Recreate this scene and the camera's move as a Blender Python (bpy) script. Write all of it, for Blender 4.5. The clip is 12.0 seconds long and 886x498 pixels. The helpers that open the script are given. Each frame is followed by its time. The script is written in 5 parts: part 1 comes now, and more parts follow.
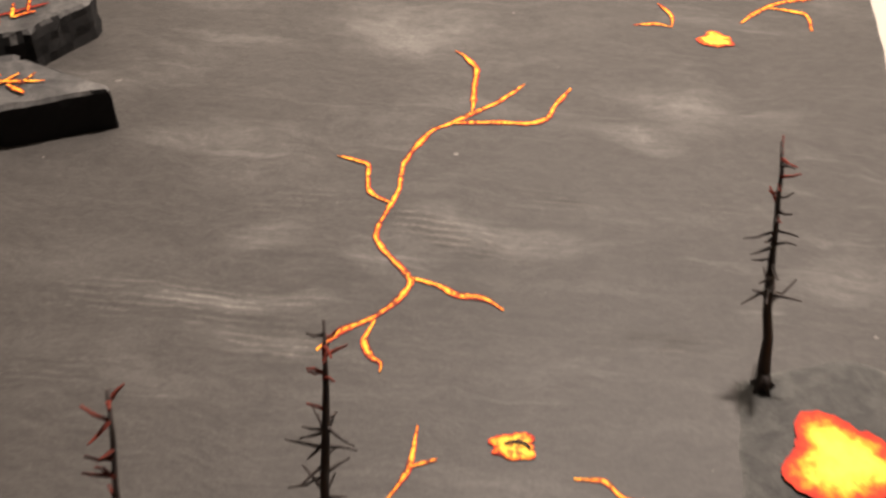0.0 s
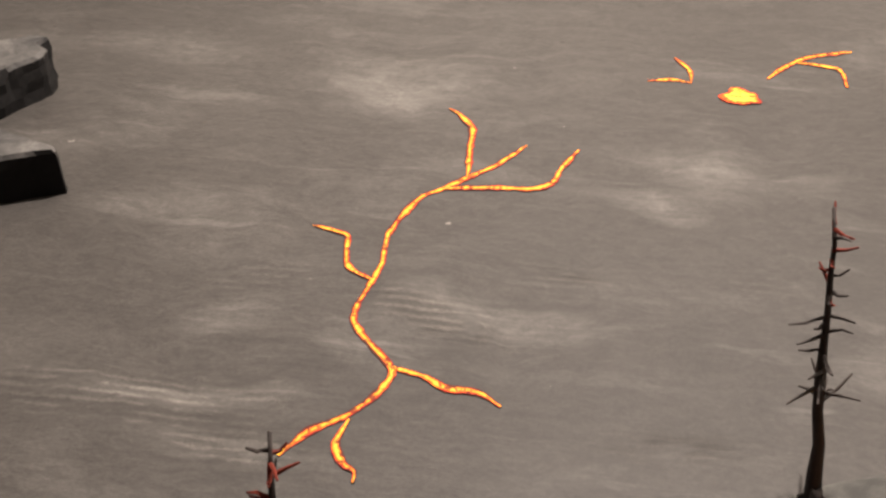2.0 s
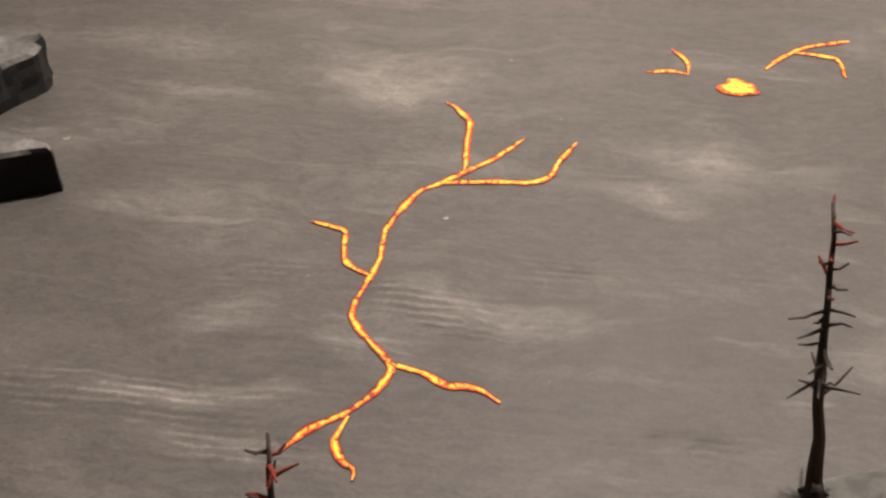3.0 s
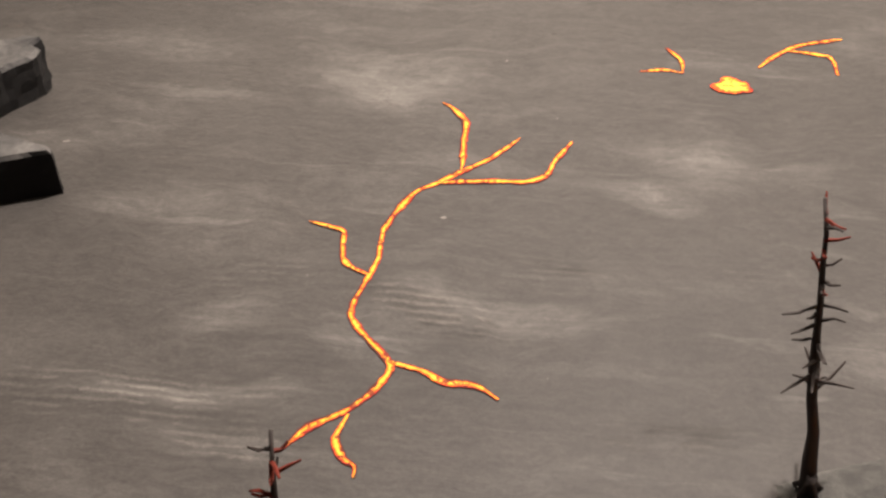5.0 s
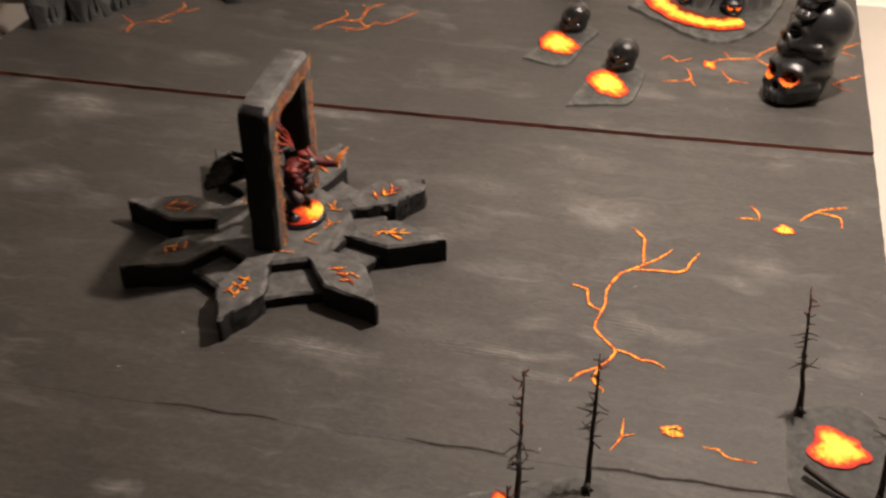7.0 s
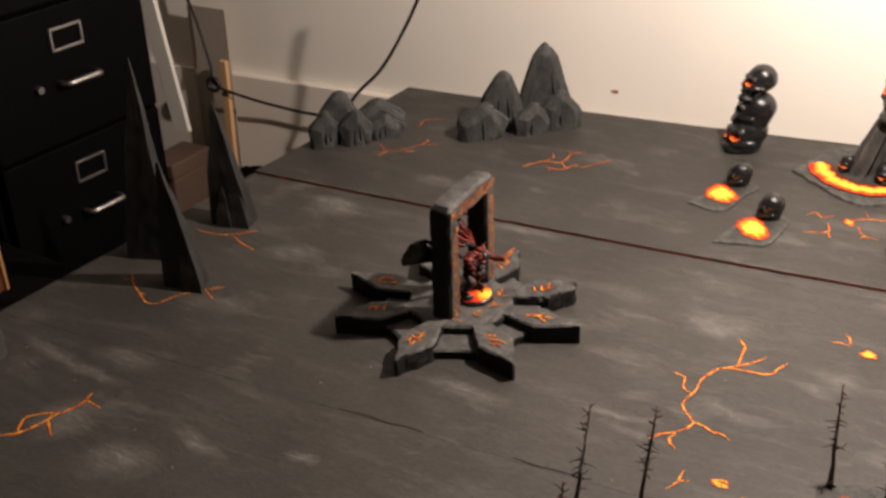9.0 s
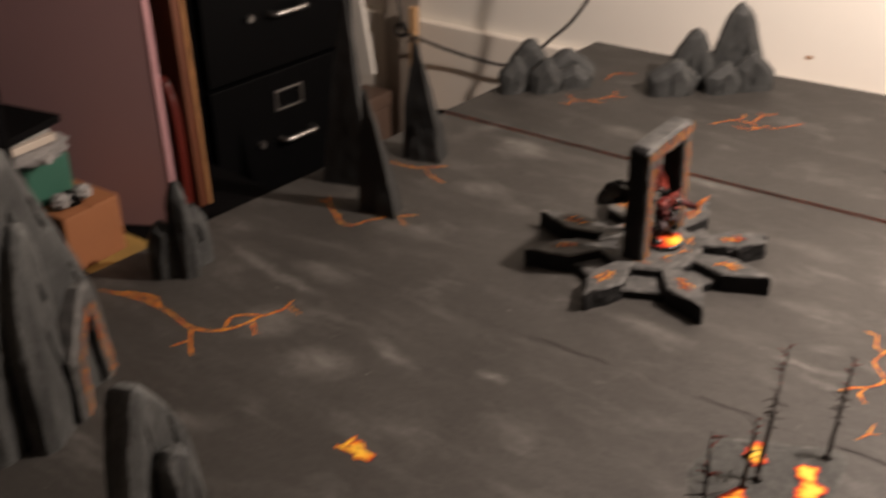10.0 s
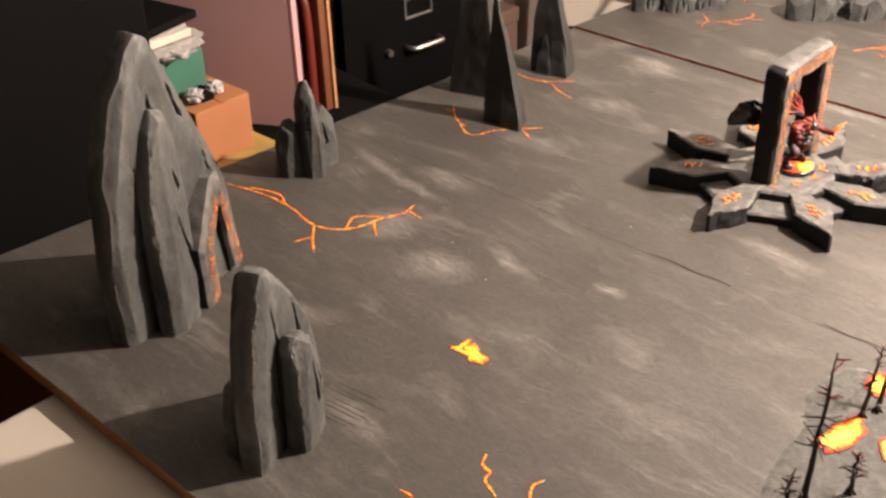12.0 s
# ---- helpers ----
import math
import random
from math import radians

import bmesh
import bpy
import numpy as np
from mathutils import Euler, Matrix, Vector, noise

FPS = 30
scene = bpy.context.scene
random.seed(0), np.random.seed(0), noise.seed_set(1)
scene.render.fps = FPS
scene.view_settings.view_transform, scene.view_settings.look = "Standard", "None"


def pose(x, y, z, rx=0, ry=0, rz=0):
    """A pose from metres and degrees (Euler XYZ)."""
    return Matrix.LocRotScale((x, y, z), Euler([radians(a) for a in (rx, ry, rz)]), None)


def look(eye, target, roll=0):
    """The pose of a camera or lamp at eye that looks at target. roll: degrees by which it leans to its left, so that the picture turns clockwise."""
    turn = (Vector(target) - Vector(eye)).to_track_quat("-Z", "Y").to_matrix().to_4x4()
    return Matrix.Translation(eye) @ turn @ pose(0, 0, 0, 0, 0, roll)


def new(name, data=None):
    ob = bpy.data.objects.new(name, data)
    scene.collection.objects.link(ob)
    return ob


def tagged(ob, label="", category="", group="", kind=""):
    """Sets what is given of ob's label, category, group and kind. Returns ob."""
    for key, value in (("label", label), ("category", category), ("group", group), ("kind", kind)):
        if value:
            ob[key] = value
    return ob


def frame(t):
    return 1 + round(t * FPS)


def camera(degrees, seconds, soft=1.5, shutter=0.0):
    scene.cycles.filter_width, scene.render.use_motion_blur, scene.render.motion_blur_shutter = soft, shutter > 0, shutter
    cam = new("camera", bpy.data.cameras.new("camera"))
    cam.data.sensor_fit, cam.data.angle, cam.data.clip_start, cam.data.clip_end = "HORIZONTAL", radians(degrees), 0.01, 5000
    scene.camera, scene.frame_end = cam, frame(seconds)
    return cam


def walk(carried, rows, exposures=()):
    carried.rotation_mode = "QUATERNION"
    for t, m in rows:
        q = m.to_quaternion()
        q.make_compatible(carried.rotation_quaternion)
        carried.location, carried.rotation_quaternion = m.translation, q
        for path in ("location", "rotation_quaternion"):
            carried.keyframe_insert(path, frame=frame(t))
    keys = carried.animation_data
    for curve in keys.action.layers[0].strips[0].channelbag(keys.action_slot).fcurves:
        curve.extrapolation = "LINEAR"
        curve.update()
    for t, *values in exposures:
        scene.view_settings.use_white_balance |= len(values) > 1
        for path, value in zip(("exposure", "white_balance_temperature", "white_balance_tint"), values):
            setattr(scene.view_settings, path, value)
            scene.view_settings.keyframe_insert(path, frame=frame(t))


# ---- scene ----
cam = camera(43.0, 12.0, soft=2.6, shutter=0.5)
PATH = [
    (0, (1.1159, -0.8488, 1.1777), (1.0121, -0.1301, 0.4902), -0.55),
    (0.5, (1.1132, -0.7908, 1.1296), (0.9972, -0.0547, 0.4628), -0.46),
    (1, (1.1152, -0.7788, 1.1209), (0.9998, -0.0330, 0.4649), -0.51),
    (1.5, (1.1139, -0.7812, 1.1225), (0.9969, -0.0260, 0.4775), -0.51),
    (2, (1.1152, -0.7809, 1.1230), (0.9998, -0.0218, 0.4823), -0.73),
    (2.5, (1.1151, -0.7792, 1.1235), (1.0008, -0.0230, 0.4792), -0.96),
    (3, (1.1150, -0.7775, 1.1239), (1.0017, -0.0242, 0.4761), -1.19),
    (5, (1.1151, -0.7819, 1.1276), (1.0048, -0.0287, 0.4791), -1.46),
    (5.5, (1.1053, -0.8957, 1.2283), (0.9823, -0.1431, 0.5814), -1.10),
    (5.8, (1.0837, -0.9694, 1.2820), (0.9394, -0.2093, 0.6484), -0.13),
    (6, (1.0701, -1.0287, 1.3430), (0.9190, -0.2767, 0.7014), 0.54),
    (6.5, (1.0485, -1.1639, 1.4420), (0.8881, -0.3933, 0.8253), 0.87),
    (6.7, (1.0474, -1.2191, 1.4750), (0.8831, -0.4437, 0.8653), 0.61),
    (8.3, (1.2853, -1.5800, 1.6127), (0.9188, -0.8060, 1.0963), -1.13),
    (8.5, (1.3045, -1.5798, 1.6160), (0.9178, -0.8165, 1.0983), -0.76),
    (9, (1.3374, -1.6009, 1.6367), (0.9037, -0.8317, 1.1674), -1.94),
    (9.5, (1.3313, -1.6299, 1.6273), (0.8756, -0.8669, 1.1687), -1.43),
    (10, (1.3011, -1.6958, 1.6040), (0.7700, -1.0019, 1.1178), -1.14),
    (10.5, (1.2937, -1.7253, 1.5971), (0.6922, -1.1093, 1.0884), -1.62),
    (11, (1.2915, -1.7228, 1.5888), (0.6836, -1.1218, 1.0700), -1.33),
    (11.5, (1.2883, -1.7217, 1.5877), (0.6901, -1.1227, 1.0554), -1.49),
    (12, (1.2981, -1.7149, 1.5824), (0.7125, -1.1105, 1.0423), -1.23),
]
EXPOSURES = [(0, 0.29, 6400, 12), (2, 0.35, 6300, 11), (5, 0.31, 6250, 11), (5.6, 0.28, 6350, 12), (6.2, 0.16, 6500, 12), (6.7, 0.05, 6550, 12), (8.3, -0.22, 6600, 13), (9.0, 0.0, 6500, 12),
             (9.5, 0.02, 6400, 12), (10.0, 0.2, 6550, 13), (10.4, 1.0, 6650, 13), (10.7, 1.48, 6650, 13), (11.2, 1.7, 6600, 13), (12, 1.85, 6800, 14)]
walk(cam, [(t, look(eye, target, roll)) for t, eye, target, roll in PATH], EXPOSURES)

# ---- light: one warm lamp hanging over the table, a weak room bounce ----
world = bpy.data.worlds.new("room_air")
scene.world = world
world.use_nodes = True
world.node_tree.nodes["Background"].inputs[0].default_value = (1.0, 0.86, 0.7, 1)
world.node_tree.nodes["Background"].inputs[1].default_value = 0.005

bulb = bpy.data.lights.new("hanging_lamp", "POINT")
bulb.energy, bulb.color, bulb.shadow_soft_size = 88, (1.0, 0.85, 0.74), 0.024
new("hanging_lamp", bulb).matrix_world = pose(1.24, -0.05, 1.70)

T = 0.75          # height of the painted boards

# edges of the boards, which lie a little out of square
def left_edge(y):
    return 0.036 + 0.07 * y
def right_edge(y):
    return 1.322 + 0.01 * y
def back_edge(x):
    return 0.51 + 0.02 * x + 0.045 * x * x
def far_join(x):
    return -0.0262 + 0.012 * x + 0.0215 * x * x
def near_join(x):
    return -0.624 + 0.028 * x
def front_edge(x):
    return -1.301 + 0.012 * x

# ---- materials ----
def nodes_of(name):
    m = bpy.data.materials.new(name)
    m.use_nodes = True
    return m, m.node_tree.nodes, m.node_tree.links, m.node_tree.nodes["Principled BSDF"]

def ramp(nodes, stops):
    r = nodes.new("ShaderNodeValToRGB")
    while len(r.color_ramp.elements) < len(stops):
        r.color_ramp.elements.new(0.5)
    for e, (p, c) in zip(r.color_ramp.elements, stops):
        e.position, e.color = p, (*c, 1)
    return r

def coords(nodes, links, scale=(1, 1, 1), rot=(0, 0, 0), space="Object"):
    c, mp = nodes.new("ShaderNodeTexCoord"), nodes.new("ShaderNodeMapping")
    mp.inputs["Scale"].default_value, mp.inputs["Rotation"].default_value = scale, rot
    links.new(c.outputs[space], mp.inputs[0])
    return mp

def noise_tex(nodes, links, vec, scale, detail=4, rough=0.55, distort=0):
    n = nodes.new("ShaderNodeTexNoise")
    n.inputs["Scale"].default_value, n.inputs["Detail"].default_value = scale, detail
    n.inputs["Roughness"].default_value, n.inputs["Distortion"].default_value = rough, distort
    links.new(vec.outputs[0], n.inputs["Vector"])
    return n

def mix(nodes, links, fac, a, b, mode="MIX"):
    m = nodes.new("ShaderNodeMix")
    m.data_type, m.blend_type = "RGBA", mode
    for sock, v in ((m.inputs[0], fac), (m.inputs[6], a), (m.inputs[7], b)):
        if isinstance(v, (int, float)):
            sock.default_value = v
        elif isinstance(v, tuple):
            sock.default_value = (*v, 1)
        else:
            links.new(v, sock)
    return m.outputs[2]

def bump(nodes, links, bsdf, height, strength, dist):
    b = nodes.new("ShaderNodeBump")
    b.inputs["Strength"].default_value, b.inputs["Distance"].default_value = strength, dist
    links.new(height, b.inputs["Height"])
    links.new(b.outputs[0], bsdf.inputs["Normal"])
    return b

def plain(name, colour, rough=0.6, metal=0.0, vary=0.12, scale=30, relief=0.15, spec=0.5):
    """Paint, board, metal or plastic with a little mottling and grain."""
    m, n, l, b = nodes_of(name)
    v = coords(n, l)
    big, fine = noise_tex(n, l, v, scale * 0.25, 3), noise_tex(n, l, v, scale * 4, 5, 0.65)
    dark = tuple(c * (1 - vary) for c in colour)
    light = tuple(min(1, c * (1 + vary)) for c in colour)
    r = ramp(n, [(0.3, dark), (0.7, light)])
    l.new(big.outputs[0], r.inputs[0])
    c2 = mix(n, l, 0.25, r.outputs[0], mix(n, l, fine.outputs[0], dark, light))
    l.new(c2, b.inputs["Base Color"])
    b.inputs["Roughness"].default_value, b.inputs["Metallic"].default_value = rough, metal
    b.inputs["Specular IOR Level"].default_value = spec
    if relief:
        bump(n, l, b, fine.outputs[0], relief, 0.0015)
    return m

# pale drybrushed dabs on the boards: x, y, half length, half width, turn, strength
DABS = ((1.005, -0.190, 0.05, 0.026, 8, 0.34), (0.874, -0.329, 0.022, 0.01, 0, 0.3), (0.959, -0.401, 0.022, 0.014, 20, 0.32), (1.154, -0.288, 0.026, 0.014, -20, 0.34),
        (0.947, -0.451, 0.06, 0.008, 4, 0.36), (0.975, -0.481, 0.045, 0.008, -6, 0.26), (0.841, -0.155, 0.06, 0.02, 0, 0.22), (1.190, -0.25, 0.03, 0.03, 0, 0.24),
        (1.08, -0.386, 0.05, 0.012, -8, 0.3), (0.271, -0.094, 0.06, 0.02, 0, 0.5), (0.611, -0.03, 0.07, 0.012, 2, 0.4), (0.291, -0.78, 0.045, 0.04, 30, 0.55),
        (0.416, -0.817, 0.05, 0.03, 10, 0.5), (0.245, -0.683, 0.07, 0.011, -4, 0.5), (0.242, -0.07, 0.06, 0.018, 0, 0.55), (0.477, -0.748, 0.05, 0.013, -12, 0.5),
        (0.622, -0.705, 0.024, 0.01, 0, 0.5), (0.561, -1.098, 0.06, 0.02, -15, 0.42), (0.151, -0.667, 0.06, 0.014, -4, 0.4), (0.299, -0.272, 0.05, 0.03, 10, 0.4), (0.264, -0.64, 0.06, 0.02, 0, 0.35),
        (0.384, 0.082, 0.05, 0.02, 0, 0.35), (0.20, -1.16, 0.06, 0.012, 40, 0.45), (0.34, -1.02, 0.08, 0.02, 25, 0.4), (0.74, -0.492, 0.06, 0.016, 0, 0.4), (1.133, 0.211, 0.07, 0.02, 0, 0.3))

# rippled ridges left by the brush: x, y, half length, half width, turn, strength
RIPPLES = ((0.92, -0.454, 0.085, 0.018, 3, 1.3), (0.975, -0.48, 0.045, 0.014, -5, 1.1), (1.052, -0.39, 0.05, 0.013, -9, 1.2), (0.967, -0.372, 0.035, 0.014, 0, 0.7),
           (1.111, -0.357, 0.04, 0.018, 0, 0.6), (1.2, -0.35, 0.04, 0.015, 0, 0.4), (1.163, -0.458, 0.05, 0.018, 0, 0.5), (0.73, -0.49, 0.08, 0.025, 0, 0.8), (1.19, -0.20, 0.04, 0.012, -6, 0.4), (0.86, -0.51, 0.06, 0.016, 0, 0.7))

def board_paint():
    """Dark grey paint over hardboard: nearly even, with fine grain, rippled brush ridges and pale drybrushed dabs."""
    m, n, l, b = nodes_of("grey_drybrushed_paint")
    flat = coords(n, l)
    warp = noise_tex(n, l, flat, 9, 3, 0.6)
    bent = n.new("ShaderNodeVectorMath")
    bent.operation = "MULTIPLY_ADD"
    l.new(warp.outputs["Color"], bent.inputs[0])
    bent.inputs[1].default_value = (0.05, 0.05, 0)
    l.new(flat.outputs[0], bent.inputs[2])
    eased = n.new("ShaderNodeVectorMath")
    eased.operation = "MULTIPLY_ADD"
    l.new(warp.outputs["Color"], eased.inputs[0])
    eased.inputs[1].default_value = (0.018, 0.018, 0)
    l.new(flat.outputs[0], eased.inputs[2])

    def stretched(sx, sy, turn):
        mp = n.new("ShaderNodeMapping")
        mp.inputs["Scale"].default_value, mp.inputs["Rotation"].default_value = (sx, sy, 1), (0, 0, radians(turn))
        l.new(bent.outputs[0], mp.inputs[0])
        return mp

    def maths(op, p, q):
        k = n.new("ShaderNodeMath")
        k.operation = op
        for sock, v in zip(k.inputs, (p, q)):
            if isinstance(v, (int, float)):
                sock.default_value = v
            else:
                l.new(v, sock)
        return k.outputs[0]
    base = noise_tex(n, l, flat, 3.0, 5, 0.6, 0.3)
    r1 = ramp(n, [(0.28, (0.0335, 0.0308, 0.0275)), (0.5, (0.0425, 0.0393, 0.0354)), (0.72, (0.054, 0.0502, 0.0455))])
    l.new(base.outputs[0], r1.inputs[0])
    pale = (0.17, 0.161, 0.148)
    # broad soft strokes along the boards
    strokes = noise_tex(n, l, stretched(1.0, 4.5, -4), 5.5, 6, 0.62, 0.4)
    r2 = ramp(n, [(0.52, (0, 0, 0)), (0.8, (0.45, 0.45, 0.45))])
    l.new(strokes.outputs[0], r2.inputs[0])
    cloud = noise_tex(n, l, stretched(1.0, 1.8, 6), 8.5, 5, 0.55, 0.3)
    r3 = ramp(n, [(0.56, (0, 0, 0)), (0.78, (0.6, 0.6, 0.6))])
    l.new(cloud.outputs[0], r3.inputs[0])
    fibre = n.new("ShaderNodeMapping")
    fibre.inputs["Scale"].default_value, fibre.inputs["Rotation"].default_value = (3.0, 26, 1), (0, 0, radians(-2))
    l.new(eased.outputs[0], fibre.inputs[0])
    ridge = noise_tex(n, l, fibre, 8, 4, 0.6, 0.5)
    waves = n.new("ShaderNodeTexWave")
    waves.wave_type, waves.bands_direction, waves.wave_profile = "BANDS", "Y", "SIN"
    l.new(eased.outputs[0], waves.inputs["Vector"])
    for key, v in (("Scale", 62), ("Distortion", 5.0), ("Detail", 5), ("Detail Scale", 36), ("Detail Roughness", 0.6)):
        waves.inputs[key].default_value = v
    torn = noise_tex(n, l, stretched(1.0, 2.4, 0), 42, 4, 0.6, 0.5)
    # short dry strokes, thin and broken
    dry = noise_tex(n, l, stretched(1.0, 11, -3), 8.5, 5, 0.6, 0.6)
    rd = ramp(n, [(0.57, (0, 0, 0)), (0.71, (0.42, 0.42, 0.42))])
    l.new(dry.outputs[0], rd.inputs[0])
    gate_in = ramp(n, [(0.44, (0.06, 0.06, 0.06)), (0.62, (1, 1, 1))])
    l.new(cloud.outputs[0], gate_in.inputs[0])
    dust = maths("ADD", maths("ADD", maths("MULTIPLY", r2.outputs[0], 0.8), maths("MULTIPLY", r3.outputs[0], 0.85)), maths("MULTIPLY", rd.outputs[0], gate_in.outputs[0]))

    def patches(table):
        total = None
        for x, y, rx, ry, turn, strength in table:
            mp = n.new("ShaderNodeMapping")
            mp.vector_type = "TEXTURE"
            mp.inputs["Location"].default_value, mp.inputs["Rotation"].default_value, mp.inputs["Scale"].default_value = (x + 0.025, y + 0.025, 0), (0, 0, radians(turn)), (rx * 1.25, ry * 1.25, 1000)
            l.new(bent.outputs[0], mp.inputs[0])
            far = n.new("ShaderNodeVectorMath")
            far.operation = "LENGTH"
            l.new(mp.outputs[0], far.inputs[0])
            spot = maths("MULTIPLY", maths("MAXIMUM", maths("SUBTRACT", 1.0, far.outputs["Value"]), 0.0), strength)
            total = spot if total is None else maths("ADD", total, spot)
        return total
    dab = patches(DABS)
    lined = patches(RIPPLES)
    # the dabs break up along the brush ridges
    rt = ramp(n, [(0.38, (0.7, 0.7, 0.7)), (0.62, (1.2, 1.2, 1.2))])
    l.new(ridge.outputs[0], rt.inputs[0])
    rn = ramp(n, [(0.35, (0.55, 0.55, 0.55)), (0.65, (1.2, 1.2, 1.2))])
    l.new(torn.outputs[0], rn.inputs[0])
    dabs = maths("MULTIPLY", maths("MULTIPLY", maths("MULTIPLY", dab, 1.25), rt.outputs[0]), rn.outputs[0])
    c = mix(n, l, maths("MINIMUM", maths("ADD", maths("MULTIPLY", dust, 0.62), dabs), 0.8), r1.outputs[0], pale)
    # rippled brush ridges, light and dark, strongest in patches
    rr = ramp(n, [(0.34, (0.82, 0.82, 0.82)), (0.5, (1, 1, 1)), (0.68, (1.22, 1.21, 1.2))])
    l.new(ridge.outputs[0], rr.inputs[0])
    where = noise_tex(n, l, stretched(1, 1.8, 0), 5.2, 3, 0.55)
    rw = ramp(n, [(0.46, (0.08, 0.08, 0.08)), (0.66, (0.7, 0.7, 0.7))])
    l.new(where.outputs[0], rw.inputs[0])
    c = mix(n, l, rw.outputs[0], c, rr.outputs[0], "MULTIPLY")
    rq = ramp(n, [(0.1, (0.86, 0.86, 0.86)), (0.45, (1.0, 1.0, 1.0)), (0.78, (1.08, 1.08, 1.07)), (0.93, (1.9, 1.88, 1.85))])
    l.new(waves.outputs["Color"], rq.inputs[0])
    broken = noise_tex(n, l, stretched(1.0, 2.2, 0), 58, 4, 0.65, 0.6)
    rb = ramp(n, [(0.44, (0.05, 0.05, 0.05)), (0.58, (1, 1, 1))])
    l.new(broken.outputs[0], rb.inputs[0])
    lines = maths("MINIMUM", maths("MULTIPLY", maths("MULTIPLY", maths("MAXIMUM", maths("SUBTRACT", lined, 0.12), 0.0), rb.outputs[0]), 1.7), 1.0)
    c = mix(n, l, lines, c, rq.outputs[0], "MULTIPLY")
    canvas = noise_tex(n, l, stretched(1, 2.0, 0), 130, 4, 0.65)
    rc = ramp(n, [(0.3, (0.8, 0.8, 0.8)), (0.7, (1.2, 1.2, 1.2))])
    l.new(canvas.outputs[0], rc.inputs[0])
    c = mix(n, l, 1.0, c, rc.outputs[0], "MULTIPLY")
    # dark nicks and pale specks
    speck = noise_tex(n, l, flat, 95, 2, 0.5)
    rs = ramp(n, [(0.775, (0, 0, 0)), (0.79, (0.5, 0.5, 0.5))])
    l.new(speck.outputs[0], rs.inputs[0])
    c = mix(n, l, rs.outputs[0], c, (0.3, 0.28, 0.25))
    nick = noise_tex(n, l, stretched(1, 2.6, 0), 62, 2, 0.5)
    rk = ramp(n, [(0.2, (0.75, 0.75, 0.75)), (0.225, (0, 0, 0))])
    l.new(nick.outputs[0], rk.inputs[0])
    c = mix(n, l, rk.outputs[0], c, (0.014, 0.012, 0.011))
    grain = noise_tex(n, l, flat, 420, 4, 0.75)
    rg = ramp(n, [(0.3, (0.84, 0.84, 0.84)), (0.7, (1.16, 1.16, 1.16))])
    l.new(grain.outputs[0], rg.inputs[0])
    c = mix(n, l, 1.0, c, rg.outputs[0], "MULTIPLY")
    l.new(c, b.inputs["Base Color"])
    b.inputs["Roughness"].default_value = 0.58
    b.inputs["Specular IOR Level"].default_value = 0.24
    h = mix(n, l, 0.35, mix(n, l, rw.outputs[0], canvas.outputs[0], ridge.outputs[0]), grain.outputs[0])
    h = mix(n, l, maths("MULTIPLY", lines, 0.35), h, waves.outputs["Color"])
    bump(n, l, b, h, 0.45, 0.0014)
    return m

def rock_paint(name="grey_rock_paint", dark=(0.0105, 0.0113, 0.0111), light=(0.067, 0.069, 0.066), scale=14, rough=0.7, relief=0.5, stretch=(2.2, 2.2, 0.7)):
    """Carved foam painted near black and drybrushed grey; edges worn paler, creases darker."""
    m, n, l, b = nodes_of(name)
    v = coords(n, l)
    streak = coords(n, l, stretch)
    a = noise_tex(n, l, streak, scale, 6, 0.62, 0.5)
    f = noise_tex(n, l, v, scale * 14, 4, 0.7)
    r = ramp(n, [(0.3, dark), (0.52, tuple((x + y) / 2.2 for x, y in zip(dark, light))), (0.75, light)])
    l.new(a.outputs[0], r.inputs[0])
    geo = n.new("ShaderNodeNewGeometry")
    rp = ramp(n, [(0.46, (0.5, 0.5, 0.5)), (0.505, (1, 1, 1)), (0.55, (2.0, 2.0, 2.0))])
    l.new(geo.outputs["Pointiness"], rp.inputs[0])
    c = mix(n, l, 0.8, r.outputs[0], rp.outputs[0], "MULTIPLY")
    rf = ramp(n, [(0.3, (0.8, 0.8, 0.8)), (0.7, (1.2, 1.2, 1.2))])
    l.new(f.outputs[0], rf.inputs[0])
    c = mix(n, l, 1.0, c, rf.outputs[0], "MULTIPLY")
    l.new(c, b.inputs["Base Color"])
    b.inputs["Roughness"].default_value = rough
    h = mix(n, l, 0.3, a.outputs[0], f.outputs[0])
    bump(n, l, b, h, relief, 0.003)
    return m

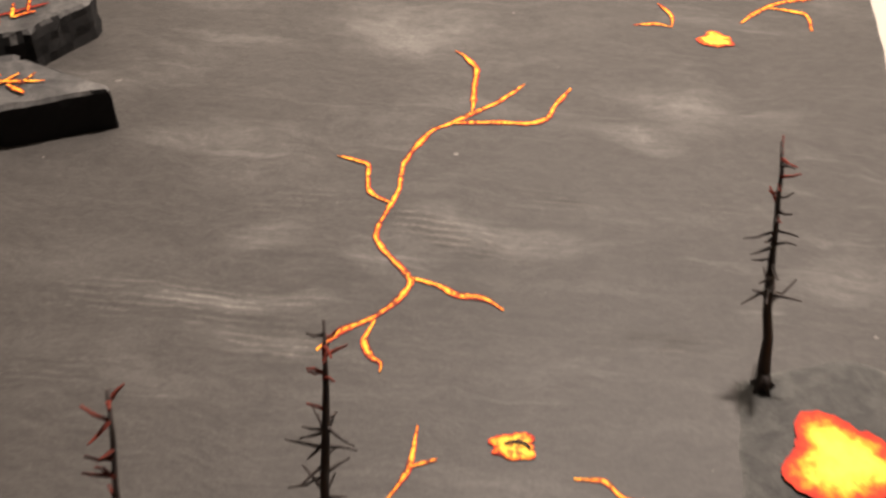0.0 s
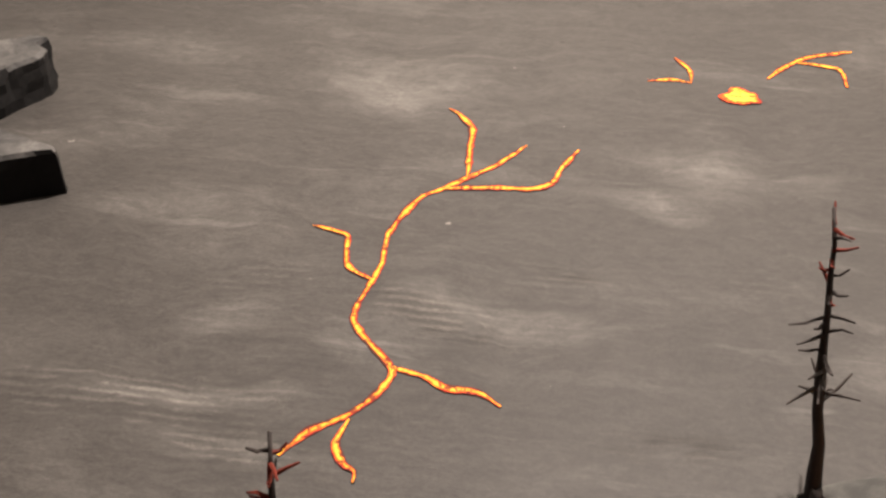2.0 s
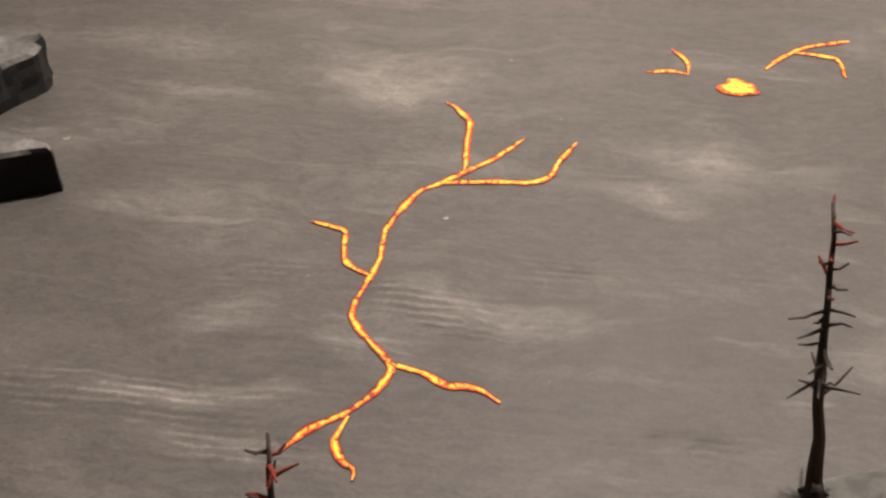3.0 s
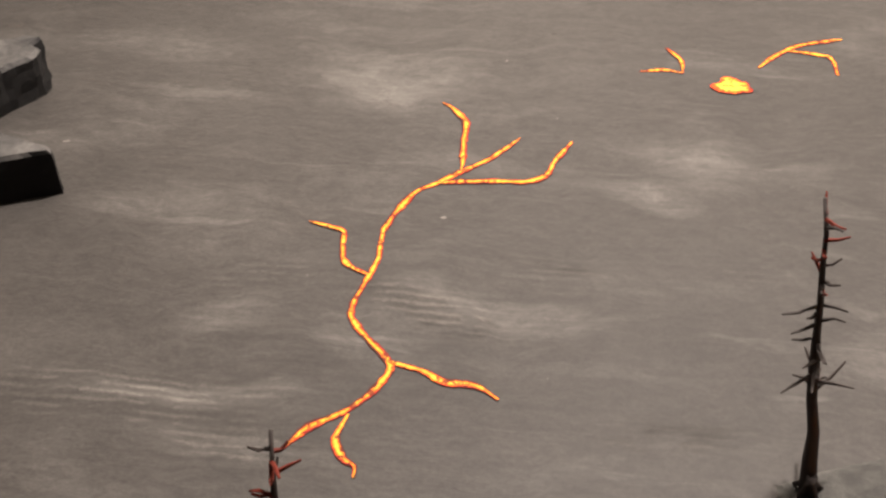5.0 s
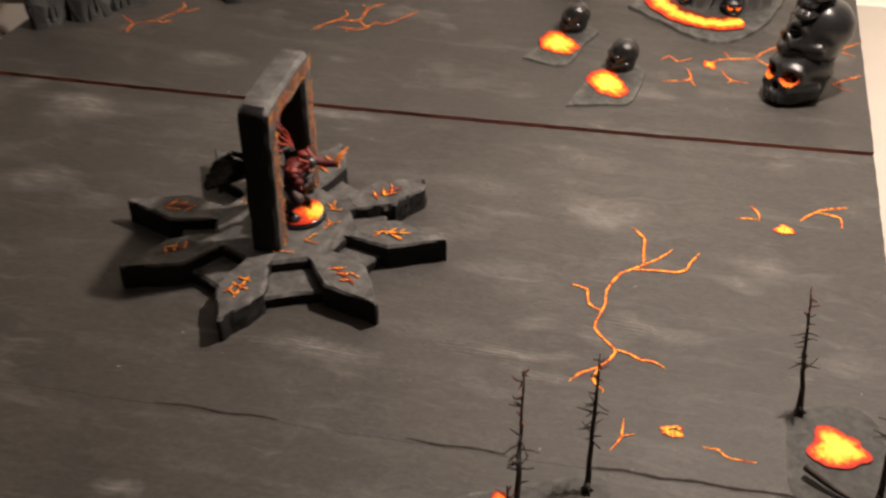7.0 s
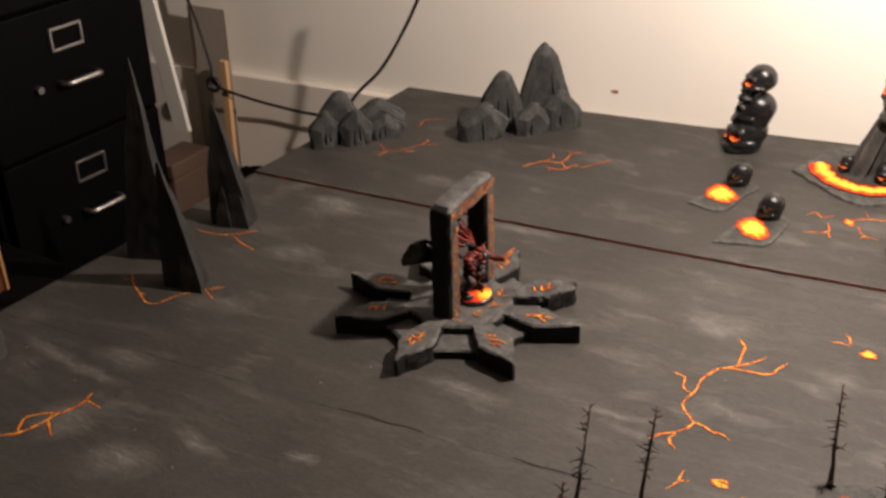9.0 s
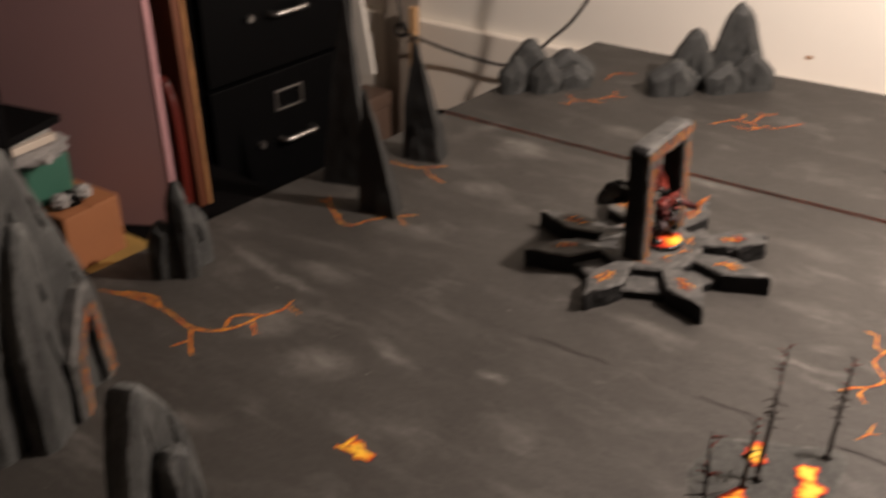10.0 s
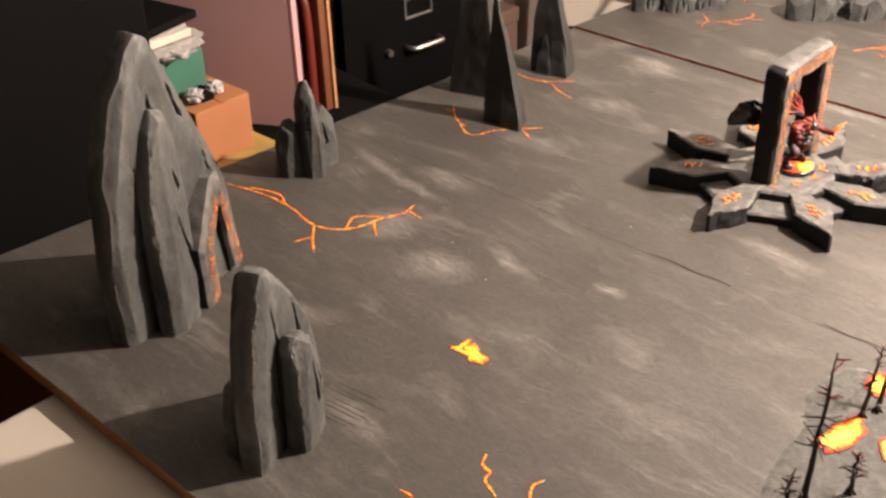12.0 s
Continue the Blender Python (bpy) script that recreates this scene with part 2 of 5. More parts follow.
def lava_paint(name, stops, wobble, fleck_amount, grain):
    """Hand-painted lava: the tone runs from the heart to the rim of the strip or pool, broken up by blotches and dark flecks."""
    m, n, l, b = nodes_of(name)
    uv = coords(n, l, space="UV")
    sep = n.new("ShaderNodeSeparateXYZ")
    l.new(uv.outputs[0], sep.inputs[0])
    obj = coords(n, l)
    fine = noise_tex(n, l, obj, grain, 3, 0.6)
    big = noise_tex(n, l, obj, grain * 0.3, 2, 0.5, 0.6)
    tone = sep.outputs[1]
    for tex, amount in ((fine, wobble * 1.2), (big, wobble * 0.9)):
        centre = n.new("ShaderNodeMath")
        centre.operation = "SUBTRACT"
        l.new(tex.outputs[0], centre.inputs[0])
        centre.inputs[1].default_value = 0.5
        add = n.new("ShaderNodeMath")
        add.operation = "MULTIPLY_ADD"
        l.new(centre.outputs[0], add.inputs[0])
        add.inputs[1].default_value = amount
        l.new(tone, add.inputs[2])
        tone = add.outputs[0]
    r = ramp(n, stops)
    l.new(tone, r.inputs[0])
    fleck = noise_tex(n, l, obj, max(grain * 0.62, 300), 3, 0.6, 0.5)
    rf = ramp(n, [(0.51, (0, 0, 0)), (0.58, (fleck_amount, fleck_amount, fleck_amount))])
    l.new(fleck.outputs[0], rf.inputs[0])
    c = mix(n, l, rf.outputs[0], r.outputs[0], (0.13, 0.012, 0.008))
    # the dark lip of the carved groove along one side
    lip = n.new("ShaderNodeMath")
    lip.operation = "MULTIPLY_ADD"
    l.new(big.outputs[0], lip.inputs[0])
    lip.inputs[1].default_value = 0.7
    l.new(sep.outputs[0], lip.inputs[2])
    rl = ramp(n, [(0.7, (0, 0, 0)), (0.77, (0.88, 0.88, 0.88))])
    scaled = n.new("ShaderNodeMath")
    scaled.operation = "MULTIPLY"
    l.new(lip.outputs[0], scaled.inputs[0])
    scaled.inputs[1].default_value = 0.64
    l.new(scaled.outputs[0], rl.inputs[0])
    l.new(mix(n, l, rl.outputs[0], c, (0.05, 0.014, 0.008)), b.inputs["Base Color"])
    b.inputs["Roughness"].default_value = 0.7
    b.inputs["Specular IOR Level"].default_value = 0.2
    return m

BOARD = board_paint()
ROCK = rock_paint()
STONE = rock_paint("dark_stone_paint", (0.009, 0.009, 0.009), (0.068, 0.0655, 0.061), 22, 0.75)
GLOSSROCK = rock_paint("glossy_black_stone", (0.0055, 0.0058, 0.0059), (0.021, 0.0213, 0.0216), 24, 0.23, 0.16)
SATIN = rock_paint("satin_dark_stone", (0.02, 0.0195, 0.019), (0.07, 0.068, 0.065), 24, 0.36, 0.1)
DARKROCK = rock_paint("dark_rock_paint", (0.003, 0.0032, 0.0032), (0.016, 0.0166, 0.0162), 12, 0.6)
GATESTONE = rock_paint("worn_dark_stone", (0.009, 0.009, 0.0088), (0.07, 0.068, 0.064), 38, 0.7, 0.7, (1, 1, 1))
PADSTONE = rock_paint("speckled_base_paint", (0.012, 0.0125, 0.011), (0.062, 0.061, 0.054), 34, 0.75, 0.8)
# black undercoat for side faces; their shade is put into its colour too
SHADECOAT = plain("black_undercoat_and_side_shade", (0.0105, 0.0102, 0.01), 0.75, vary=0.5, scale=60, relief=0.4, spec=0.25)
SCRATCH = plain("dark_scratch", (0.012, 0.009, 0.007), 0.8, vary=0.4, scale=60, relief=0.3, spec=0.2)
YEL, ORA, REDL = (0.86, 0.5, 0.045), (0.82, 0.24, 0.012), (0.56, 0.045, 0.01)
LAVA = lava_paint("lava_crack_paint", [(0.0, YEL), (0.16, (0.84, 0.38, 0.024)), (0.4, ORA), (0.64, REDL), (0.95, (0.2, 0.015, 0.01))], 1.15, 0.9, 165)
DULLLAVA = lava_paint("dull_lava_paint", [(0.0, (0.84, 0.42, 0.03)), (0.25, (0.8, 0.24, 0.015)), (0.55, (0.56, 0.06, 0.01)), (1.0, (0.24, 0.016, 0.008))], 1.2, 0.6, 190)
RUNE = lava_paint("rune_paint", [(0.0, YEL), (0.16, (0.84, 0.36, 0.022)), (0.4, ORA), (0.62, REDL), (0.9, (0.2, 0.013, 0.008))], 1.7, 0.95, 240)
POOL = lava_paint("lava_pool_paint", [(0.0, (0.9, 0.58, 0.07)), (0.27, YEL), (0.47, ORA), (0.7, REDL), (1.0, (0.34, 0.018, 0.008))], 0.85, 0.0, 150)
RUNEDARK = lava_paint("dark_rune_paint", [(0.0, (0.3, 0.03, 0.01)), (0.5, (0.14, 0.014, 0.008)), (1.0, (0.03, 0.008, 0.006))], 1.4, 0.6, 240)
SPOT = lava_paint("lava_spot_paint", [(0.0, YEL), (0.35, YEL), (0.6, ORA), (0.85, REDL), (1.0, (0.24, 0.014, 0.008))], 1.0, 0.75, 260)
EDGE = plain("raw_hardboard_edge", (0.3, 0.14, 0.05), 0.8, vary=0.4, scale=60, relief=0.4)
SEAM = plain("dark_red_brown_edge", (0.22, 0.06, 0.033), 0.8, vary=0.5, scale=60, relief=0.3)
WALL = plain("cream_wall_paint", (0.9, 0.86, 0.78), 0.75, vary=0.04, scale=9, relief=0.35)
TRIM = plain("cream_panel_paint", (0.82, 0.76, 0.67), 0.55, vary=0.05, scale=9, relief=0.1)
# for the unseen walls: dark so that little light bounces back
DIM = plain("dark_unseen_wall", (0.11, 0.075, 0.055), 0.7, vary=0.2, scale=8, relief=0.2)
CEIL = plain("dim_unseen_ceiling", (0.22, 0.21, 0.2), 0.8, vary=0.03, scale=5)
FLOOR = plain("dark_brown_carpet", (0.05, 0.026, 0.018), 0.95, vary=0.6, scale=14, relief=0.6)
WHITE = plain("white_plastic_top", (0.36, 0.33, 0.285), 0.5, vary=0.04, scale=40, relief=0.15)
BLACK = plain("black_enamel", (0.002, 0.002, 0.0022), 0.55, vary=0.2, scale=20, relief=0.08, spec=0.04)
MATTBLACK = plain("matt_black", (0.0022, 0.002, 0.0021), 0.8, vary=0.3, scale=12, relief=0.1, spec=0.06)
CHROME = plain("dull_chrome", (0.36, 0.345, 0.33), 0.4, 1.0, vary=0.06, relief=0.03)
CARD = plain("orange_brown_cardboard", (0.235, 0.088, 0.031), 0.8, vary=0.12, scale=18, relief=0.2)
PINK = plain("pink_foam", (0.42, 0.25, 0.255), 0.85, vary=0.05, scale=12, relief=0.2)
# the PINK foam again, darkened where the lamp strikes the cut edge
PINKEDGE = plain("pink_foam_edge_dimmed", (0.32, 0.165, 0.175), 0.85, vary=0.06, scale=40, relief=0.3)
RED = plain("red_plastic", (0.105, 0.013, 0.008), 0.4, vary=0.15, relief=0.05)
BROWNWOOD = plain("red_brown_wood", (0.1, 0.031, 0.013), 0.5, vary=0.25, scale=25, relief=0.2)
PINKGREY = plain("pinkish_grey_plastic", (0.12, 0.077, 0.056), 0.5, vary=0.08, scale=20, relief=0.08)
PINE = plain("pale_pine", (0.66, 0.4, 0.2), 0.6, vary=0.15, scale=30, relief=0.2)
YELLOW = plain("worn_yellow_paint", (0.25, 0.155, 0.04), 0.6, vary=0.3, scale=40, relief=0.2)
GREEN = plain("green_card", (0.016, 0.085, 0.055), 0.6, vary=0.15, relief=0.1)
PAPER = plain("white_paper", (0.2, 0.192, 0.18), 0.8, vary=0.08, scale=60, relief=0.3)
FILM = plain("crumpled_clear_plastic", (0.24, 0.233, 0.226), 0.3, vary=0.25, scale=60, relief=0.6)
CLAW = plain("orange_painted_claw", (0.62, 0.17, 0.02), 0.6, vary=0.6, scale=150, relief=0.3)
GREYPLASTIC = plain("grey_plastic_sheet", (0.42, 0.36, 0.3), 0.4, vary=0.15, scale=12, relief=0.08)
CABLE = plain("black_rubber", (0.015, 0.013, 0.012), 0.5, vary=0.2, relief=0.05)
BARK = plain("burnt_bark", (0.02, 0.013, 0.01), 0.7, vary=0.6, scale=80, relief=0.6)
EMBER = plain("red_drybrushed_twig", (0.1, 0.017, 0.01), 0.7, vary=0.7, scale=160, relief=0.4, spec=0.15)
FLESH = plain("red_painted_figure", (0.062, 0.0042, 0.0032), 0.5, vary=0.7, scale=160, relief=0.5, spec=0.25)
WING = plain("dark_purple_wing_paint", (0.028, 0.0085, 0.011), 0.6, vary=0.5, scale=90, relief=0.3)
BONE = plain("pale_painted_highlight", (0.2, 0.03, 0.02), 0.5, vary=0.5, scale=120, relief=0.3, spec=0.3)

# ---- mesh helpers ----
def part(name, bm, material, parent=None, label="", smooth=False, m=None):
    """Links a bmesh as one mesh object, under a thing or a part."""
    me = bpy.data.meshes.new(name)
    bm.normal_update()
    bm.to_mesh(me)
    bm.free()
    for mat in (material if isinstance(material, (list, tuple)) else [material]):
        me.materials.append(mat)
    if smooth:
        for p in me.polygons:
            p.use_smooth = True
        if smooth > 1:
            me.set_sharp_from_angle(angle=radians(smooth))
    ob = new(name, me)
    if parent is not None:
        ob.parent = parent
    if m is not None:
        ob.matrix_basis = m
    if label:
        ob["label"] = label
    return ob

def thing(name, m, label, category, group="", kind=""):
    ob = new(name)
    ob.empty_display_size = 0.02
    ob.matrix_basis = m
    return tagged(ob, label, category, group, kind)

def box(sx, sy, sz, at=(0, 0, 0), bevel=0.0, m=None, seg=2):
    """A box sx, sy, sz, standing on at."""
    bm = bmesh.new()
    bmesh.ops.create_cube(bm, size=1)
    bmesh.ops.scale(bm, vec=(sx, sy, sz), verts=bm.verts)
    bmesh.ops.translate(bm, vec=(at[0], at[1], at[2] + sz / 2), verts=bm.verts)
    if bevel:
        bmesh.ops.bevel(bm, geom=bm.edges[:], offset=bevel, segments=seg, affect="EDGES", profile=0.6)
    if m is not None:
        bm.transform(m)
    return bm

def join(*parts):
    bm = bmesh.new()
    for q in parts:
        me = bpy.data.meshes.new("tmp")
        q.to_mesh(me)
        q.free()
        bm.from_mesh(me)
        bpy.data.meshes.remove(me)
    return bm

def spline(points, step):
    """Points along a smooth line through the given ones."""
    pts = [Vector(p).to_3d() for p in points]
    ext = [pts[0] * 2 - pts[1]] + pts + [pts[-1] * 2 - pts[-2]]
    out = []
    for a, b, c, d in zip(ext, ext[1:], ext[2:], ext[3:]):
        n = max(2, int((c - b).length / step))
        for i in range(n):
            t = i / n
            out.append(0.5 * (2 * b + (c - a) * t + (2 * a - 5 * b + 4 * c - d) * t * t + (3 * b - a - 3 * c + d) * t ** 3))
    return out + [pts[-1]]

def tube(points, radius, sides=8, taper=1.0, jitter=0.0, close=True):
    """A round bar along points, tapering towards the end."""
    bm = bmesh.new()
    rings = []
    for i, p in enumerate(points):
        d = (points[min(i + 1, len(points) - 1)] - points[max(i - 1, 0)]).normalized()
        u = d.orthogonal().normalized()
        w = d.cross(u)
        r = radius * (1 + (taper - 1) * i / (len(points) - 1)) * (1 + jitter * random.uniform(-1, 1))
        rings.append([bm.verts.new(p + r * (math.cos(2 * math.pi * k / sides) * u + math.sin(2 * math.pi * k / sides) * w)) for k in range(sides)])
    for a, b in zip(rings, rings[1:]):
        # keep neighbouring rings from twisting
        off = min(range(sides), key=lambda o: (a[0].co - b[o].co).length)
        for k in range(sides):
            bm.faces.new((a[k], a[(k + 1) % sides], b[(k + 1 + off) % sides], b[(k + off) % sides]))
        b[:] = b[off:] + b[:off]
    if close:
        bm.faces.new(rings[0][::-1])
        bm.faces.new(rings[-1])
    return bm

def slab(outline, thick, gouges=(), chamfer=0.009, wobble=0.0009, around=150, rings=30, seed=0.0):
    """A foam slab cut with a knife: outline in x and z, flat cut facets along its edges on both faces,
    V-shaped notches (x0, z0, x1, z1, width, depth) that open downwards, edges chipped."""
    rnd = random.Random(int(seed * 1000) + 7)
    poly = [Vector((x, z)) for x, z in outline]
    rough = []
    for a, b in zip(poly, poly[1:] + poly[:1]):
        k = max(1, int((b - a).length / 0.03))
        for i in range(k):
            q = a.lerp(b, i / k)
            if i and q.y > 0.004:
                q += Vector((rnd.uniform(-1, 1), rnd.uniform(-1, 1))) * 0.0013
            rough.append(q)
    pts = rough + [rough[0]]
    total = [0.0]
    for a, b in zip(pts, pts[1:]):
        total.append(total[-1] + (b - a).length)
    rim, j = [], 0
    for i in range(around):
        s = total[-1] * i / around
        while total[j + 1] < s:
            j += 1
        rim.append(pts[j].lerp(pts[j + 1], (s - total[j]) / max(1e-9, total[j + 1] - total[j])))
    c = sum(rim, Vector((0, 0))) / around
    # one sloping facet for each long edge of the outline, on each face
    facets = {1: [], -1: []}
    for a, b in zip(poly, poly[1:]):
        if max(a.y, b.y) < 0.003:
            continue
        d = (b - a).normalized()
        nrm = Vector((-d.y, d.x))
        if nrm.dot(c - a) < 0:
            nrm = -nrm
        for sign in facets:
            facets[sign].append((a, nrm, rnd.uniform(0.5, 1.9) * chamfer, rnd.uniform(0.45, 1.2) * chamfer))
    bm = bmesh.new()

    def cut(x, z):
        deep = 0.0
        for x0, z0, x1, z1, w, d in gouges:
            vx, vz = x1 - x0, z1 - z0
            L = math.hypot(vx, vz)
            t = ((x - x0) * vx + (z - z0) * vz) / (L * L)
            if 0 < t < 1.02:
                off = ((x - x0) * vz - (z - z0) * vx) / L
                ww = 1.5 * w * min(1, t * 1.4)
                # one steep side, one long slope
                u = (off + ww * 0.3) / ww
                if 0 < u < 1:
                    deep = max(deep, d * min(1, t * 1.3) * (1 - u))
        return deep

    def sheet(sign):
        levels = []
        for k in range(rings):
            s = 1 - (k / (rings - 1)) ** 1.25 if k < rings - 1 else 0
            row = []
            for p in rim if s else [c]:
                q = c + (p - c) * s
                off = 0.0
                for a, nrm, w, dep in facets[sign]:
                    dist = (q - a).dot(nrm)
                    if dist < w:
                        off = max(off, dep * (1 - max(0.0, dist) / w))
                n1 = noise.noise(Vector((q.x * 60 + seed, q.y * 60, sign * 7)))
                n2 = noise.noise(Vector((q.x * 14 + seed, q.y * 7, sign * 3)))
                n3 = noise.noise(Vector((q.x * 240, q.y * 160 + seed, sign)))
                y = thick / 2 - min(off, thick * 0.42) - (cut(q.x, q.y) if s else 0) + wobble * n1 + wobble * 2.0 * n2 + wobble * 0.55 * n3
                if k < 3 and n3 > 0.25:
                    y -= 0.0016
                row.append(bm.verts.new((q.x, sign * y, q.y)))
            levels.append(row)
        for a, b in zip(levels, levels[1:]):
            for i in range(around):
                i2 = (i + 1) % around
                f = (a[i], a[i2], b[i2], b[i]) if len(b) > 1 else (a[i], a[i2], b[0])
                bm.faces.new(f[::-1] if sign < 0 else f)
        return levels[0]
    back, front = sheet(1), sheet(-1)
    mids = []
    for k in (1, 2, 3):
        row = []
        for i, p in enumerate(rim):
            out = (p - c).normalized() * (0.001 + wobble * 1.8 * noise.noise(Vector((p.x * 90 + seed, p.y * 90, k * 2.0))))
            y = back[i].co.y + (front[i].co.y - back[i].co.y) * k / 4
            row.append(bm.verts.new((p.x + out.x, y, p.y + (out.y if p.y > 0.004 else 0))))
        mids.append(row)
    chain = [back] + mids + [front]
    for a, b in zip(chain, chain[1:]):
        for i in range(around):
            i2 = (i + 1) % around
            bm.faces.new((b[i], b[i2], a[i2], a[i]))
    bmesh.ops.recalc_face_normals(bm, faces=bm.faces)
    return bm

def shard(base, tip, blunt=0.12, steps=26, seed=0.0, bulge=0.12):
    """A tapering foam spike: a polygon on the ground drawn up to a blunt tip, its long edges kept crisp."""
    bm = bmesh.new()
    poly = [Vector(p).to_3d() for p in base]
    c = sum(poly, Vector()) / len(poly)
    tip = Vector(tip)
    ring = []
    for a, b in zip(poly, poly[1:] + poly[:1]):
        k = max(2, int((b - a).length / 0.004))
        ring += [a.lerp(b, i / k) for i in range(k)]
    rows = []
    for s in range(steps + 1):
        f = s / steps
        scale = (1 - f) * (1 + bulge * math.sin(math.pi * f)) + blunt * f
        if s == steps:
            scale *= 0.7
        mid = c + (tip - c) * f + Vector((0.002 * noise.noise(Vector((f * 4, seed, 1))), 0.002 * noise.noise(Vector((f * 4, seed, 5))), 0))
        row = []
        for p in ring:
            q = mid + (p - c) * scale
            q += (p - c).normalized() * 0.0011 * noise.noise(Vector((q.x * 60 + seed, q.y * 60, q.z * 45)))
            q += (p - c).normalized() * 0.0006 * noise.noise(Vector((q.x * 200 + seed, q.y * 200, q.z * 160)))
            row.append(bm.verts.new(q))
        rows.append(row)
    n = len(ring)
    for a, b in zip(rows, rows[1:]):
        for i in range(n):
            bm.faces.new((a[i], a[(i + 1) % n], b[(i + 1) % n], b[i]))
    bm.faces.new(rows[-1])
    bm.faces.new(rows[0][::-1])
    bmesh.ops.recalc_face_normals(bm, faces=bm.faces)
    return bm

def peak(w, h, lean=0.0, shoulder=0.55, blunt=0.12):
    """Outline of a crag, w wide and h high."""
    key = [(-w / 2, 0), (-w * 0.5, h * 0.25), (-w * 0.4 * shoulder / 0.55 + lean * 0.4, h * 0.58), (-w * 0.2 + lean * 0.8, h * 0.88),
           (lean - w * blunt * 0.3, h), (lean + w * blunt, h * 0.985), (w * 0.22 + lean * 0.8, h * 0.84), (w * 0.4 * shoulder / 0.55 + lean * 0.4, h * 0.5), (w * 0.5, h * 0.22), (w / 2, 0)]
    return [(p.x, max(0.0, p.y)) for p in spline([(x, z, 0) for x, z in key], h * 0.11)]

def ribbon(bm, uv, pts, width, fade=True, ragged=1.0):
    """A painted strip on the table: v of its map runs from 0 in the middle to 1 at both rims."""
    line = spline(pts, 0.0022)
    n = len(line)
    rows = []
    for i, p in enumerate(line):
        d = (line[min(i + 1, n - 1)] - line[max(i - 1, 0)]).normalized()
        side = Vector((-d.y, d.x, 0))
        w = width * (0.88 + 0.5 * ragged * noise.noise(p * 70)) * (1.0 if not fade else min(1.0, 0.4 + 0.1 * min(i, n - 1 - i)))
        w *= 1 + 0.42 * ragged * noise.noise(p * 330)
        mid = p + side * width * 0.35 * ragged * noise.noise(p * 90 + Vector((5, 5, 5)))
        rows.append([(bm.verts.new(mid + side * w * s), s) for s in (-1, -0.5, 0, 0.5, 1)])
    for a, b in zip(rows, rows[1:]):
        for k in range(4):
            quad = (a[k], b[k], b[k + 1], a[k + 1])
            f = bm.faces.new([v for v, _ in quad][::-1])
            for lp, (_, s) in zip(f.loops, quad[::-1]):
                lp[uv].uv = (0.5 + 0.5 * s, abs(s))

def pool(bm, uv, c, rx, ry, turn=0.0, rough=0.25, z=0.0, seed=0.0):
    """A painted pool of lava with a ragged rim."""
    rows = []
    for k, s in enumerate((0.0, 0.35, 0.65, 0.85, 1.0)):
        row = []
        for i in range(48):
            a = 2 * math.pi * i / 48
            r = 1 + rough * noise.noise(Vector((math.cos(a) * 1.6 + seed, math.sin(a) * 1.6, seed))) + 0.07 * noise.noise(Vector((math.cos(a) * 7, math.sin(a) * 7, seed)))
            x, y = rx * r * s * math.cos(a), ry * r * s * math.sin(a)
            row.append(bm.verts.new((c[0] + x * math.cos(turn) - y * math.sin(turn), c[1] + x * math.sin(turn) + y * math.cos(turn), z + 0.0006 * (1 - s))))
            if k == 0:
                break
        rows.append((row, s))
    for (a, sa), (b, sb) in zip(rows, rows[1:]):
        for i in range(48):
            i2 = (i + 1) % 48
            if len(a) == 1:
                f, v = bm.faces.new((a[0], b[i], b[i2])), (sa, sb, sb)
            else:
                f, v = bm.faces.new((a[i], b[i], b[i2], a[i2])), (sa, sb, sb, sa)
            for lp, q in zip(f.loops, v):
                lp[uv].uv = (0.5, q ** 2.2)

# ---- the room ----
ROOM = dict(x0=-1.5, x1=3.4, y0=-3.4, y1=0.72, top=2.55)
NORTH = pose(0.35, 0.615, 0, 0, 0, 1.9)   # foot of the wall behind the table
def structure(name, bm, mat, label, category):
    return tagged(part(name, bm, mat), label, category, kind="structure")

rx0, rx1, ry0, ry1, rtop = ROOM["x0"], ROOM["x1"], ROOM["y0"], ROOM["y1"], ROOM["top"]
cx, cy = (rx0 + rx1) / 2, (ry0 + ry1) / 2
structure("floor", box(rx1 - rx0 + 0.4, ry1 - ry0 + 0.4, 0.1, (cx, cy, -0.1)), FLOOR, "dark brown carpeted floor under the table", "floor")
# unseen ceiling; its grey sets how much light bounces down
structure("ceiling", box(rx1 - rx0 + 0.4, ry1 - ry0 + 0.4, 0.1, (cx, cy, rtop)), CEIL, "unseen ceiling, added in grey to hold back bounced light", "ceiling")
structure("wall_north", box(rx1 - rx0 + 0.6, 0.12, rtop, (0.6, 0.06, 0), m=NORTH), WALL, "cream painted wall behind the gaming table", "wall")
# three unseen walls, added dark to weaken the bounce on the table
structure("unseen_wall_south", box(rx1 - rx0 + 0.4, 0.12, rtop, (cx, ry0 - 0.06, 0)), DIM, "unseen wall, added in dark brown to cut bounced light", "wall")
structure("unseen_wall_west", box(0.12, ry1 - ry0, rtop, (rx0 - 0.06, cy, 0)), DIM, "unseen wall on the cabinet side, added in dark brown to cut bounced light", "wall")
structure("unseen_wall_east", box(0.12, ry1 - ry0, rtop, (rx1 + 0.06, cy, 0)), DIM, "unseen wall, added in dark brown to cut bounced light", "wall")
structure("trim", box(rx1 - rx0, 0.022, 0.689, (0.6, -0.011, 0), 0.004, NORTH), TRIM, "cream wainscot panel with a ledge along the wall", "wainscot")

